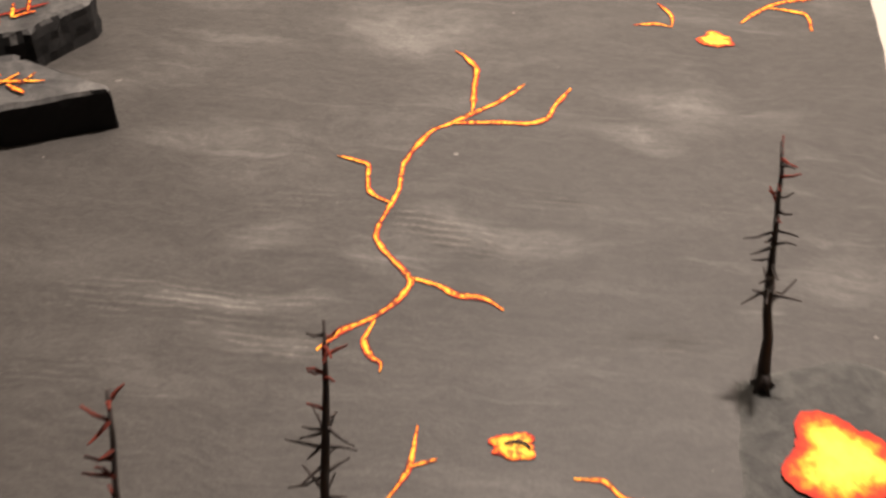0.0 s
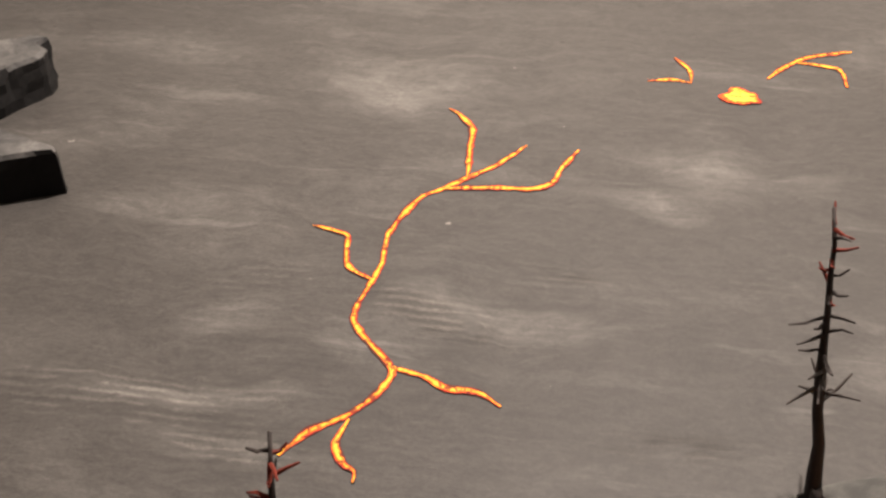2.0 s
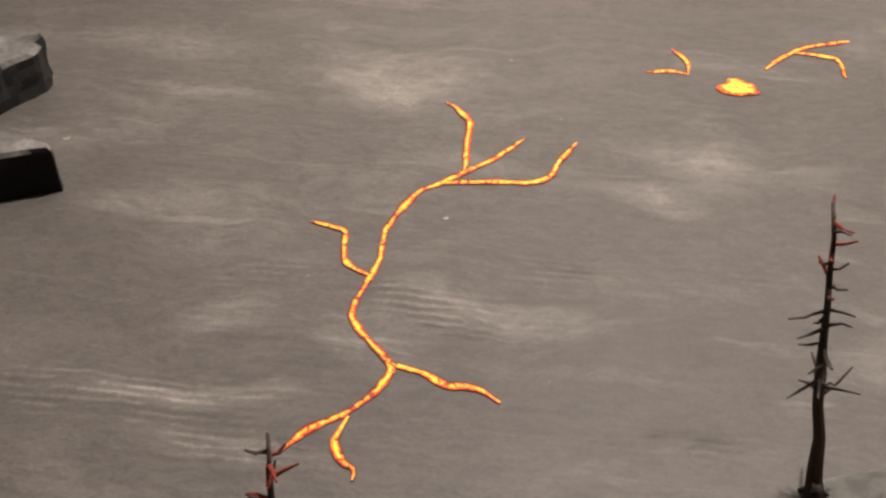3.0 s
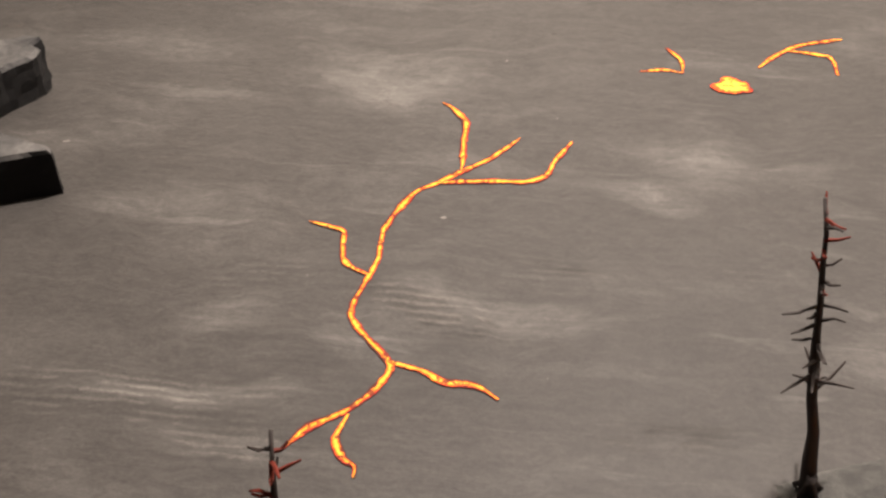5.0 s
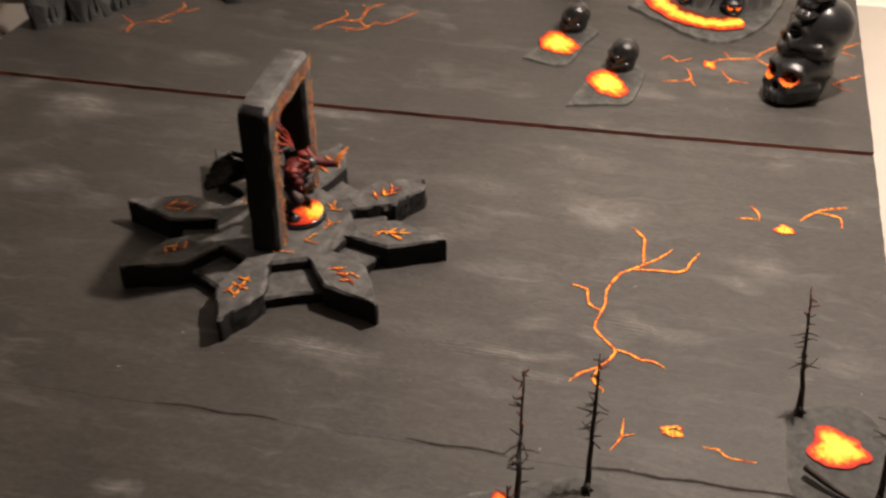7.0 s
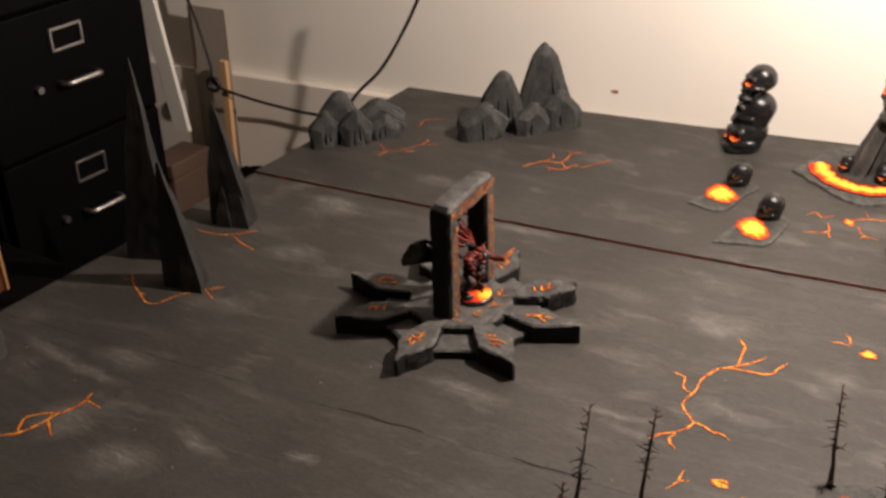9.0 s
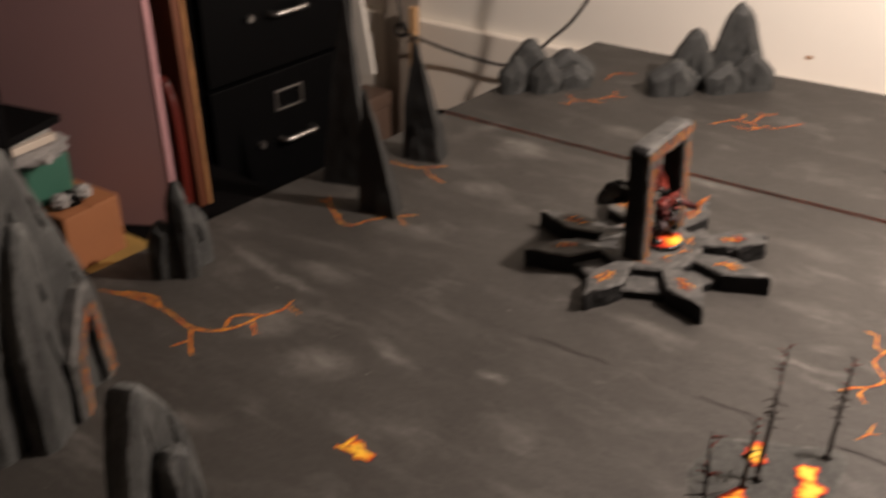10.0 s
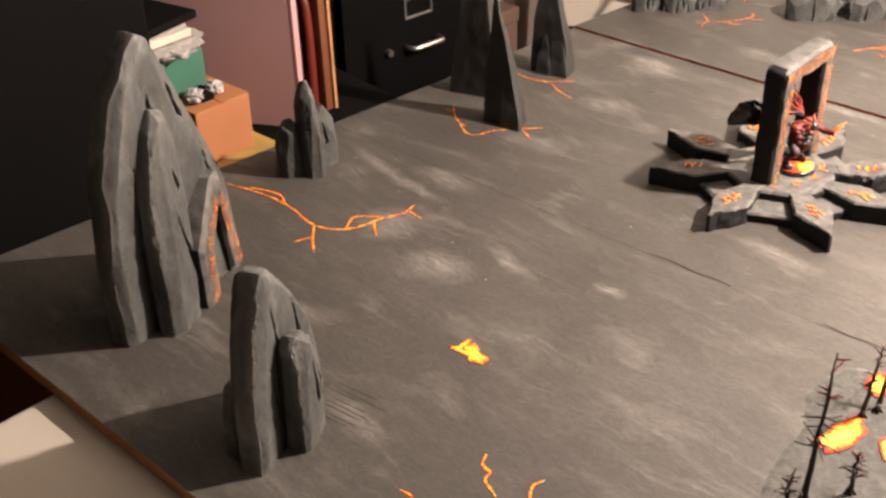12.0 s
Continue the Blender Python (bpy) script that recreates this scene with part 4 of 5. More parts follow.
def figure():
    """A hunched winged creature: lumps, limbs and fans joined to one mesh."""
    ps = []
    disc = bmesh.new()
    bmesh.ops.create_cone(disc, cap_ends=True, segments=48, radius1=0.0235, radius2=0.0215, depth=0.0045)
    bmesh.ops.translate(disc, vec=(0, 0, 0.00225), verts=disc.verts)
    ps.append(set_mat(disc, 2))
    rnd = random.Random(5)
    for i in range(7):
        q = 2.2 + i * 0.42
        ps.append(set_mat(blob((0.014 * math.cos(q), 0.014 * math.sin(q), 0.007), (0.007, 0.006, rnd.uniform(0.005, 0.009))), 2))

    def limb(pts, r, taper, mat):
        ps.append(set_mat(tube(spline(pts, 0.0025), r, 8, taper, 0.14), mat))
    # legs, bent
    for s in (-1, 1):
        limb([(-0.006, s * 0.007, 0.034), (0.006, s * 0.013, 0.027), (-0.004, s * 0.013, 0.015), (0.005, s * 0.013, 0.006)], 0.0056, 0.45, 5)
    # body leaning forwards, plates on the shoulders
    ps.append(set_mat(blob((-0.005, 0, 0.039), (0.0085, 0.0095, 0.013)), 0))
    ps.append(set_mat(blob((-0.001, 0, 0.052), (0.0108, 0.015, 0.0098)), 0))
    for k in range(4):
        ps.append(set_mat(blob((0.0075 + 0.0015 * (k % 2), -0.012 + 0.008 * k, 0.057 + 0.002 * math.sin(k * 2.1)), (0.0045, 0.0046, 0.003)), 3 if k % 2 else 0))
    for s in (-1, 1):
        for k in range(3):
            ps.append(set_mat(blob((0.002 + 0.003 * k, s * (0.014 + 0.002 * k), 0.058 - 0.004 * k), (0.0058, 0.0052, 0.004)), 3 if k == 0 else 0))
    for k in range(5):
        ps.append(set_mat(blob((0.009, rnd.uniform(-0.009, 0.009), 0.036 + 0.004 * k), (0.0028, 0.0045, 0.0016)), 3 if k == 3 else 2))
    # low head with swept horns
    ps.append(set_mat(blob((0.013, 0.001, 0.059), (0.0065, 0.0055, 0.006)), 2))
    for s in (-1, 1):
        limb([(0.013, s * 0.004, 0.063), (0.008, s * 0.011, 0.068), (0.012, s * 0.015, 0.073)], 0.0019, 0.25, 3)
    # arms: one thrown forwards with a burning claw, one hanging
    limb([(0.002, 0.015, 0.057), (0.013, 0.02, 0.05), (0.023, 0.022, 0.048), (0.029, 0.024, 0.048)], 0.0052, 0.6, 0)
    for k in range(5):
        q = -0.9 + 0.45 * k
        limb([(0.028, 0.024, 0.048), (0.032, 0.025 + 0.006 * math.sin(q), 0.048 + 0.002 * k), (0.035, 0.026 + 0.012 * math.sin(q), 0.048 + 0.0028 * k)], 0.0022, 0.25, 4)
    limb([(0.002, -0.014, 0.055), (0.006, -0.019, 0.047), (0.012, -0.016, 0.041)], 0.0042, 0.6, 0)
    # wings: scalloped fans of thick skin between curved ribs, arched up and back
    for s in (-1, 1):
        root = Vector((-0.012, s * 0.006, 0.054))
        if s < 0:
            wrist = root + Vector((-0.022, -0.044, 0.038))
            tips = [wrist + Vector((-0.004 - 0.003 * k, -0.02 - 0.002 * k * (4 - k), 0.002 - 0.0075 * k)) for k in range(5)]
        else:
            root = Vector((-0.012, 0.022, 0.056))
            wrist = Vector((-0.016, -0.006, 0.068))
            tips = [Vector((-0.02 - 0.001 * k, -0.03 + 0.0105 * k, 0.082 + 0.011 * k - 0.0019 * k * k)) for k in range(5)]
        bm = bmesh.new()
        rows = []
        for off in (0.0014, -0.0014):
            line = [bm.verts.new(root + Vector((off, 0, 0))), bm.verts.new(wrist + Vector((off, 0, 0)))]
            for i, t in enumerate(tips):
                line.append(bm.verts.new(t + Vector((off, 0, 0))))
                if i < 4:
                    line.append(bm.verts.new(t.lerp(tips[i + 1], 0.5).lerp(root, 0.05) + Vector((off - 0.004, 0, 0))))
            rows.append(line)
            for p, q in zip(line[1:], line[2:]):
                bm.faces.new((line[0], p, q) if off > 0 else (line[0], q, p))
        for i in range(len(rows[0])):
            k = (i + 1) % len(rows[0])
            bm.faces.new((rows[0][i], rows[1][i], rows[1][k], rows[0][k]))
        bmesh.ops.recalc_face_normals(bm, faces=bm.faces)
        ps.append(set_mat(bm, 2 if s < 0 else 5))
        limb([root, root.lerp(wrist, 0.5) + Vector((0.002, 0, 0.004)), wrist], 0.0026, 0.7, 2)
        for i, t in enumerate(tips):
            limb([wrist if s < 0 else root, (wrist if s < 0 else root).lerp(t, 0.5) + Vector((0.0025, 0, 0.002)), t], 0.0014 if s < 0 else 0.0015, 0.4, 3 if s > 0 else 2)
    rim = bmesh.new()
    uv = rim.loops.layers.uv.new("uv")
    pool(rim, uv, (0.0, 0.0), 0.0215, 0.0215, 0.5, 0.06, 0.0052, 3)
    for f in rim.faces:
        for lp in f.loops:
            lp[uv].uv = (0.5, min(1.0, math.dist(lp.vert.co.to_2d(), (0.018, 0.006)) / 0.027))
    ps.append(set_mat(rim, 1))
    whole = join(*ps)
    for v in whole.verts:
        if v.co.z > 0.0075:
            v.co += noise.noise_vector(v.co * 260) * 0.0013 + noise.noise_vector(v.co * 110) * 0.0016
    ob = part("winged_figurine", whole, [FLESH, POOL, GLOSSROCK, BONE, CLAW, WING], smooth=True, m=pose(0.660, -0.310, T + 0.0293, 0, 0, -4) @ Matrix.Diagonal((1.27, 1.27, 1.24, 1)))
    return tagged(ob, "red painted winged figurine on a round lava base", "figurine")
figure()

# ---- carved foam rocks ----
def rocks(name, m, label, slabs, mat=None, category="rock"):
    """A cluster of foam slabs: each (x, y, turn, outline, thickness, gouges, tilt)."""
    t = thing(name, m, label, category)
    for i, (x, y, turn, outline, thick, gouges, tilt) in enumerate(slabs):
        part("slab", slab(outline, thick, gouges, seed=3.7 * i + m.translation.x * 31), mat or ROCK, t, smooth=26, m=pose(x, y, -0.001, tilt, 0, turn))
    return t

def cuts(w, h, n, seed):
    """Long upright knife grooves."""
    rnd = random.Random(seed)
    out = []
    for k in range(n):
        x = rnd.uniform(-0.36, 0.34) * w
        z = h * (0.92 - 0.9 * abs(x) / w) * rnd.uniform(0.7, 0.95)
        out.append((x * 0.7, z, x, z * rnd.uniform(0.0, 0.5), w * rnd.uniform(0.05, 0.13), rnd.uniform(0.003, 0.008)))
    return out

# the tall crag
rocks("tall_crag", pose(0.210, -1.103, T, 0, 0, 106) @ Matrix.Diagonal((1.22, 1.09, 1.076, 1)), "tall grey carved foam crag with knife-cut grooves on the board", [
    (0.0, -0.012, 0, [(-0.088, 0), (-0.089, 0.1), (-0.078, 0.2), (-0.05, 0.285), (-0.022, 0.328), (-0.006, 0.342), (0.01, 0.331), (0.038, 0.262), (0.068, 0.178), (0.094, 0.1), (0.104, 0)], 0.037,
     [(-0.018, 0.298, -0.006, 0.245, 0.003, 0.01), (-0.05, 0.225, -0.034, 0.165, 0.003, 0.01), (-0.06, 0.15, -0.034, 0.02, 0.0042, 0.013), (0.012, 0.3, 0.03, 0.235, 0.003, 0.008), (0.05, 0.2, 0.064, 0.135, 0.003, 0.008)], 0),
    (-0.02, -0.041, 14, [(-0.037, 0), (-0.034, 0.09), (-0.024, 0.18), (-0.008, 0.24), (0.006, 0.262), (0.021, 0.257), (0.033, 0.215), (0.033, 0.14), (0.026, 0.05), (0.02, 0)], 0.034,
     [(0.008, 0.205, 0.016, 0.165, 0.003, 0.009), (0.0, 0.15, 0.016, 0.06, 0.0038, 0.011)], -2.4)])
def lean_gate():
    """A gable-shaped portal: a low near post, a steep rafter and a tall far post, cut from one block; runes on the face."""
    m = pose(0.274, -1.083, T, 0, 0, 33) @ Matrix.Diagonal((1.25, 1.1, 1.15, 1))
    g = thing("stone_gate", m, "small dark gabled stone gate with painted runes against the crag", "stone gate")
    outer = [(0.0, 0.0), (-0.002, 0.078), (0.052, 0.138), (0.072, 0.139), (0.116, 0.0)]
    inner = [(0.038, 0.0), (0.034, 0.056), (0.058, 0.094), (0.064, 0.092), (0.08, 0.0)]
    deep, cut = 0.052, 0.0035
    bm = bmesh.new()

    def dense(line):
        out = []
        for a, b in zip(line, line[1:]):
            k = max(2, int(math.dist(a, b) / 0.005))
            out += [Vector(a).lerp(Vector(b), i / k) for i in range(k)]
        return out + [Vector(line[-1])]
    o, i_ = dense(outer), dense(inner)
    n = 60
    o = [o[round(k * (len(o) - 1) / n)] for k in range(n + 1)]
    i_ = [i_[round(k * (len(i_) - 1) / n)] for k in range(n + 1)]
    ring = lambda t, x, sd: [bm.verts.new(Vector((x, p.lerp(q, t).x, p.lerp(q, t).y)) + 0.0009 * noise.noise_vector(Vector((p.x * 60, p.y * 60, sd + t * 3)))) for p, q in zip(o, i_)]
    prof = [(0.0, -deep + cut), (0.0, -deep * 0.5), (0.0, -cut), (0.14, 0.0), (0.5, 0.0), (0.86, 0.0), (1.0, -cut), (1.0, -deep * 0.5), (1.0, -deep)]
    loops = [ring(t, x, 5.0 + k) for k, (t, x) in enumerate(prof)]
    for a, b in zip(loops, loops[1:] + loops[:1]):
        for k in range(n):
            bm.faces.new((a[k], a[k + 1], b[k + 1], b[k]))
    for k in (0, n):
        bm.faces.new([r[k] for r in loops])
    bmesh.ops.recalc_face_normals(bm, faces=bm.faces)
    # near post's side faces off the lamp; its shade is painted black
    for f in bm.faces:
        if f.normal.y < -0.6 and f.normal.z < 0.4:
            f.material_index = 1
    part("arch", bm, [GATESTONE, SHADECOAT], g, smooth=32)
    mids = [((a[0] + b[0]) / 2, (a[1] + b[1]) / 2) for a, b in zip(outer, inner)]
    for k, (a, b) in enumerate(((0, 1), (1, 2), (3, 4))):
        p, q = Vector(mids[a]), Vector(mids[b])
        ang = math.degrees(math.atan2(q.y - p.y, q.x - p.x))
        part("rune_strip", rune_strip((q - p).length, 60 + k, 0.003, 0.011), RUNE, g, "orange painted glyphs", m=pose(0.0014, p.x, p.y, 90, 0, 90) @ pose(0, 0, 0, 0, 0, ang))
    return g
lean_gate()
# the nearer crag at the board's edge
rocks("crag", pose(0.508, -1.160, T, 0, 0, 116) @ Matrix.Diagonal((0.99, 1.06, 0.98, 1)), "grey carved foam crag with a smaller slab, near the board edge", [
    (0.0, 0.0, 0, [(-0.086, 0), (-0.08, 0.09), (-0.062, 0.165), (-0.044, 0.208), (-0.03, 0.226), (-0.018, 0.224), (0.012, 0.188), (0.056, 0.115), (0.074, 0.05), (0.08, 0)], 0.036,
     [(-0.034, 0.2, -0.022, 0.13, 0.003, 0.009), (0.012, 0.185, 0.028, 0.1, 0.0032, 0.009), (-0.05, 0.13, -0.034, 0.03, 0.004, 0.011)], 0),
    (-0.012, -0.03, 2, [(-0.028, 0), (-0.029, 0.08), (-0.025, 0.13), (-0.012, 0.146), (0.008, 0.14), (0.022, 0.1), (0.028, 0.04), (0.029, 0)], 0.03,
     [(0.0, 0.115, 0.01, 0.05, 0.005, 0.011), (0.014, 0.1, 0.02, 0.05, 0.004, 0.008)], 0),
    (-0.03, 0.026, -4, [(-0.034, 0), (-0.034, 0.05), (-0.022, 0.09), (0.0, 0.096), (0.02, 0.07), (0.034, 0)], 0.022, [], 0)])
# three pebbly slabs by the board's edge
rocks("standing_stones", pose(0.0876, -0.7616, T, 0, 0, 80) @ Matrix.Diagonal((1.078, 1.078, 1.09, 1)), "three grey foam stones standing together on the board edge", [
    (0.0, -0.012, -62, [(-0.018, 0), (-0.02, 0.06), (-0.017, 0.115), (-0.008, 0.14), (0.002, 0.144), (0.012, 0.12), (0.018, 0.06), (0.018, 0)], 0.022, [], 0),
    (0.03, 0.006, 10, [(-0.022, 0), (-0.024, 0.05), (-0.016, 0.084), (0.002, 0.094), (0.018, 0.07), (0.024, 0.03), (0.024, 0)], 0.026, [(-0.008, 0.08, 0.0, 0.04, 0.006, 0.006)], 0),
    (-0.019, 0.008, -15, [(-0.02, 0), (-0.021, 0.045), (-0.017, 0.068), (-0.008, 0.083), (0.004, 0.085), (0.013, 0.072), (0.019, 0.04), (0.02, 0)], 0.026, [], 0)])
# three tapering spires
def spire(m, w, h, lean, label, shards, blunt=0.075, bulge=-0.16):
    """One tall crooked spike with shorter shards against it; shards: (x, y, width, height, lean x, lean y)."""
    t = thing("spire", m, label, "rock")
    def foot(x, y, w, d):
        return [(x - w * 0.5, y - d * 0.22), (x + w * 0.4, y - d * 0.5), (x + w * 0.5, y + d * 0.1), (x + w * 0.1, y + d * 0.5), (x - w * 0.45, y + d * 0.4)]
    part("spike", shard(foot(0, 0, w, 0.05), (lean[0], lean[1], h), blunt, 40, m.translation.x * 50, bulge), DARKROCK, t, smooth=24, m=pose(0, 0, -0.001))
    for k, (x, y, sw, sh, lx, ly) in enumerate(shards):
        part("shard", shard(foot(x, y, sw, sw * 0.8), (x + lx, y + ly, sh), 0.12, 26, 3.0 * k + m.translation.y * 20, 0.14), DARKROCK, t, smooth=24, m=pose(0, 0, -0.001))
    return t
spire(pose(0.2005, -0.4254, T, 0, 0, 29) @ Matrix.Diagonal((1.066, 1.066, 1.077, 1)), 0.066, 0.2, (-0.016, -0.004), "slender dark grey foam spire beside a lava crack", [(0.013, -0.022, 0.036, 0.105, -0.007, 0.016)], 0.06, 0.14)
spire(pose(0.0857, -0.3723, T, 0, 0, 29) @ Matrix.Diagonal((1.066, 1.066, 1.066, 1)), 0.084, 0.322, (0.006, 0.005), "tall dark grey foam spire in front of the filing cabinet", [(0.028, -0.008, 0.042, 0.2, -0.013, 0.01)], 0.05, 0.1)
spire(pose(0.128, -0.210, T, 0, 0, 29) @ Matrix.Diagonal((1.06, 1.06, 1.066, 1)), 0.074, 0.21, (-0.014, 0.0), "short dark grey foam spire near the seam of the boards", [(0.014, -0.022, 0.036, 0.105, -0.007, 0.016), (-0.013, -0.02, 0.028, 0.07, 0.002, 0.006)], 0.07, 0.22)
# the far ridge
rocks("rock_ridge", pose(0.422, 0.380, T + 0.0035, 0, 0, 44) @ Matrix.Diagonal((1.05, 1.05, 0.954, 1)), "ridge of grey carved foam peaks on the far board", [
    (0.055, 0.03, 0, peak(0.112, 0.178, 0.0, 0.5, 0.05), 0.036, cuts(0.1, 0.17, 3, 5), 0),
    (-0.04, 0.024, 4, peak(0.095, 0.128, 0.006), 0.036, cuts(0.09, 0.12, 3, 6), 0),
    (0.075, -0.012, -4, peak(0.078, 0.085, -0.004, 0.7), 0.032, cuts(0.07, 0.08, 2, 7), 0),
    (0.012, -0.016, 6, peak(0.07, 0.066, 0.003, 0.75), 0.034, cuts(0.06, 0.06, 2, 8), 0),
    (-0.09, -0.006, -6, peak(0.088, 0.075, 0.01, 0.75), 0.042, cuts(0.08, 0.07, 2, 9), 0)])
rocks("rock_ridge", pose(0.1335, 0.201, T + 0.0035, 0, 0, 50) @ Matrix.Diagonal((1.05, 1.05, 1.05, 1)), "low ridge of grey carved foam rocks on the far board's edge", [
    (-0.034, 0.012, -4, peak(0.092, 0.098, 0.0, 0.6), 0.036, cuts(0.08, 0.09, 4, 15), 0),
    (-0.072, -0.006, 6, peak(0.056, 0.07, 0.004, 0.75), 0.034, cuts(0.05, 0.065, 3, 16), 0),
    (-0.014, -0.022, -8, peak(0.058, 0.07, 0.003, 0.75), 0.03, cuts(0.05, 0.065, 3, 19), 0),
    (0.052, 0.02, 2, peak(0.1, 0.068, -0.008, 0.7), 0.034, cuts(0.09, 0.06, 3, 17), 0),
    (0.046, -0.014, -5, peak(0.072, 0.046, 0.003, 0.75), 0.03, cuts(0.06, 0.04, 2, 18), 0)])

# ---- skulls ----
def skull_field(p, jaw):
    """Distance-like field of a skull that looks along -y; p is an array of points."""
    x, y, z = np.abs(p[..., 0]), p[..., 1], p[..., 2]

    def egg(c, r):
        q = np.sqrt(((x - c[0]) / r[0]) ** 2 + ((y - c[1]) / r[1]) ** 2 + ((z - c[2]) / r[2]) ** 2)
        return (q - 1) * min(r)

    def rod(a, b, r):
        a, b = np.array(a), np.array(b)
        q = np.stack([x, y, z], -1) - a
        t = np.clip((q @ (b - a)) / ((b - a) @ (b - a)), 0, 1)
        return np.linalg.norm(q - t[..., None] * (b - a), axis=-1) - r

    def blend(a, b, k):
        h = np.clip(0.5 + 0.5 * (b - a) / k, 0, 1)
        return b * (1 - h) + a * h - k * h * (1 - h)
    d = egg((0, 0.12, 0.36), (0.82, 0.84, 0.8))
    d = blend(d, egg((0, -0.52, -0.04), (0.6, 0.44, 0.58)), 0.2)
    d = blend(d, rod((0.4, -0.8, -0.24), (0.76, -0.1, -0.1), 0.1), 0.1)
    d = blend(d, egg((0, -0.64, -0.5), (0.41, 0.36, 0.24)), 0.1)
    d = blend(d, rod((0.14, -0.78, 0.29), (0.5, -0.68, 0.31), 0.07), 0.16)
    if not jaw:   # squat cast skull, filled out down to the ground
        d = blend(d, egg((0, 0.0, -0.28), (0.74, 0.8, 0.56)), 0.16)
        d = blend(d, egg((0, -0.6, -0.52), (0.52, 0.4, 0.28)), 0.1)
    else:
        d = blend(d, egg((0, -0.58, -0.88), (0.47, 0.42, 0.25)), 0.06)
        d = blend(d, egg((0, -0.84, -1.0), (0.3, 0.18, 0.16)), 0.08)
        d = blend(d, rod((0.6, 0.0, -0.15), (0.46, -0.4, -0.94), 0.14), 0.1)
    for c, r, k in (((0.31, -0.98, 0.1), (0.23, 0.46, 0.19), 0.03), ((0.0, -1.06, -0.22), (0.1, 0.3, 0.14), 0.04), ((1.0, -0.5, 0.1), (0.26, 0.3, 0.3), 0.1), ((0.58, -0.74, -0.5), (0.16, 0.22, 0.2), 0.08), ((0, -1.1, -0.7), (0.42, 0.26, 0.025), 0.02)):
        d = -blend(-d, egg(c, r), k)
    teeth = (y < -0.7) & (z > -0.9) & (z < -0.42)
    return d + np.where(teeth, 0.02 * np.abs(np.cos(x * 17)), 0) - 0.012 * np.sin(p[..., 0] * 7 + 1) * np.sin(y * 6) * np.sin(z * 8)

SKULL_FOOT = {0: 0.66, 1: 1.16, 2: 0.99}   # no jaw, whole jaw, jaw cut short
def skull_mesh(jaw):
    """The skull's skin, one vertex in each grid cell that the field's zero passes through; the sockets carry the second material."""
    n = 60
    lo, hi = np.array([-1.1, -1.25, -1.3]), np.array([1.1, 1.35, 1.3])
    ax = [np.linspace(lo[i], hi[i], n) for i in range(3)]
    grid = np.stack(np.meshgrid(*ax, indexing="ij"), -1)
    d = skull_field(grid, jaw)
    d = np.maximum(d, -SKULL_FOOT[jaw] - grid[..., 2])
    inside = d < 0
    step = (hi - lo) / (n - 1)
    corner = [(i, j, k) for i in (0, 1) for j in (0, 1) for k in (0, 1)]
    count = sum(inside[i:n - 1 + i, j:n - 1 + j, k:n - 1 + k].astype(int) for i, j, k in corner)
    cells = np.argwhere((count > 0) & (count < 8))
    bm = bmesh.new()
    index = {}
    for c in cells:
        acc, hits = np.zeros(3), 0
        for e0 in corner:
            for axis in range(3):
                if e0[axis]:
                    continue
                e1 = list(e0)
                e1[axis] = 1
                p0, p1 = c + e0, c + e1
                a, b = d[tuple(p0)], d[tuple(p1)]
                if (a < 0) != (b < 0):
                    acc += p0 + (p1 - p0) * (a / (a - b))
                    hits += 1
        index[tuple(c)] = bm.verts.new(lo + step * acc / hits)
    for axis in range(3):
        u, v = (axis + 1) % 3, (axis + 2) % 3
        sl0, sl1 = [slice(None)] * 3, [slice(None)] * 3
        sl0[axis], sl1[axis] = slice(0, n - 1), slice(1, n)
        for c in np.argwhere(inside[tuple(sl0)] != inside[tuple(sl1)]):
            quad = []
            for du, dv in ((0, 0), (-1, 0), (-1, -1), (0, -1)):
                q = c.copy()
                q[u] += du
                q[v] += dv
                quad.append(index.get(tuple(q)))
            if None not in quad:
                bm.faces.new(quad if not inside[tuple(c)] else quad[::-1])
    bmesh.ops.recalc_face_normals(bm, faces=bm.faces)
    uv = bm.loops.layers.uv.new("uv")
    for f in bm.faces:
        c = f.calc_center_median()
        across, up = (abs(c.x) - 0.31) / 0.25, (c.z - 0.06) / 0.2
        pit = (across - 0.12) ** 2 / 0.26 + (up - 0.25) ** 2 / 0.42
        if across ** 2 + up ** 2 < 0.85 and c.y < -0.34 and up < 0.25 + 0.5 * across and pit > 1:
            f.material_index = 1
            for lp in f.loops:
                lp[uv].uv = (0.5, 0.56 + 0.26 * max(0.0, up + 0.8))
    bmesh.ops.translate(bm, vec=(0, 0, SKULL_FOOT[jaw]), verts=bm.verts)
    return bm

SKULLS = {}
def skull(parent, m, r, mat, jaw=False, eyes=True):
    """A skull r times the pattern's size, standing on its teeth or its chin."""
    key = (mat.name, jaw, eyes)
    label = "dark painted skull with lava eye sockets" if eyes else "glossy dark skull with empty sockets"
    if key not in SKULLS:
        ob = part("skull", skull_mesh(jaw), [mat, POOL if eyes else mat], parent, label, True)
        SKULLS[key] = ob.data
    else:
        ob = new("skull", SKULLS[key])
        ob.parent = parent
        ob["label"] = label
    ob.matrix_basis = m @ Matrix.Diagonal((r, r, r, 1))
    return ob

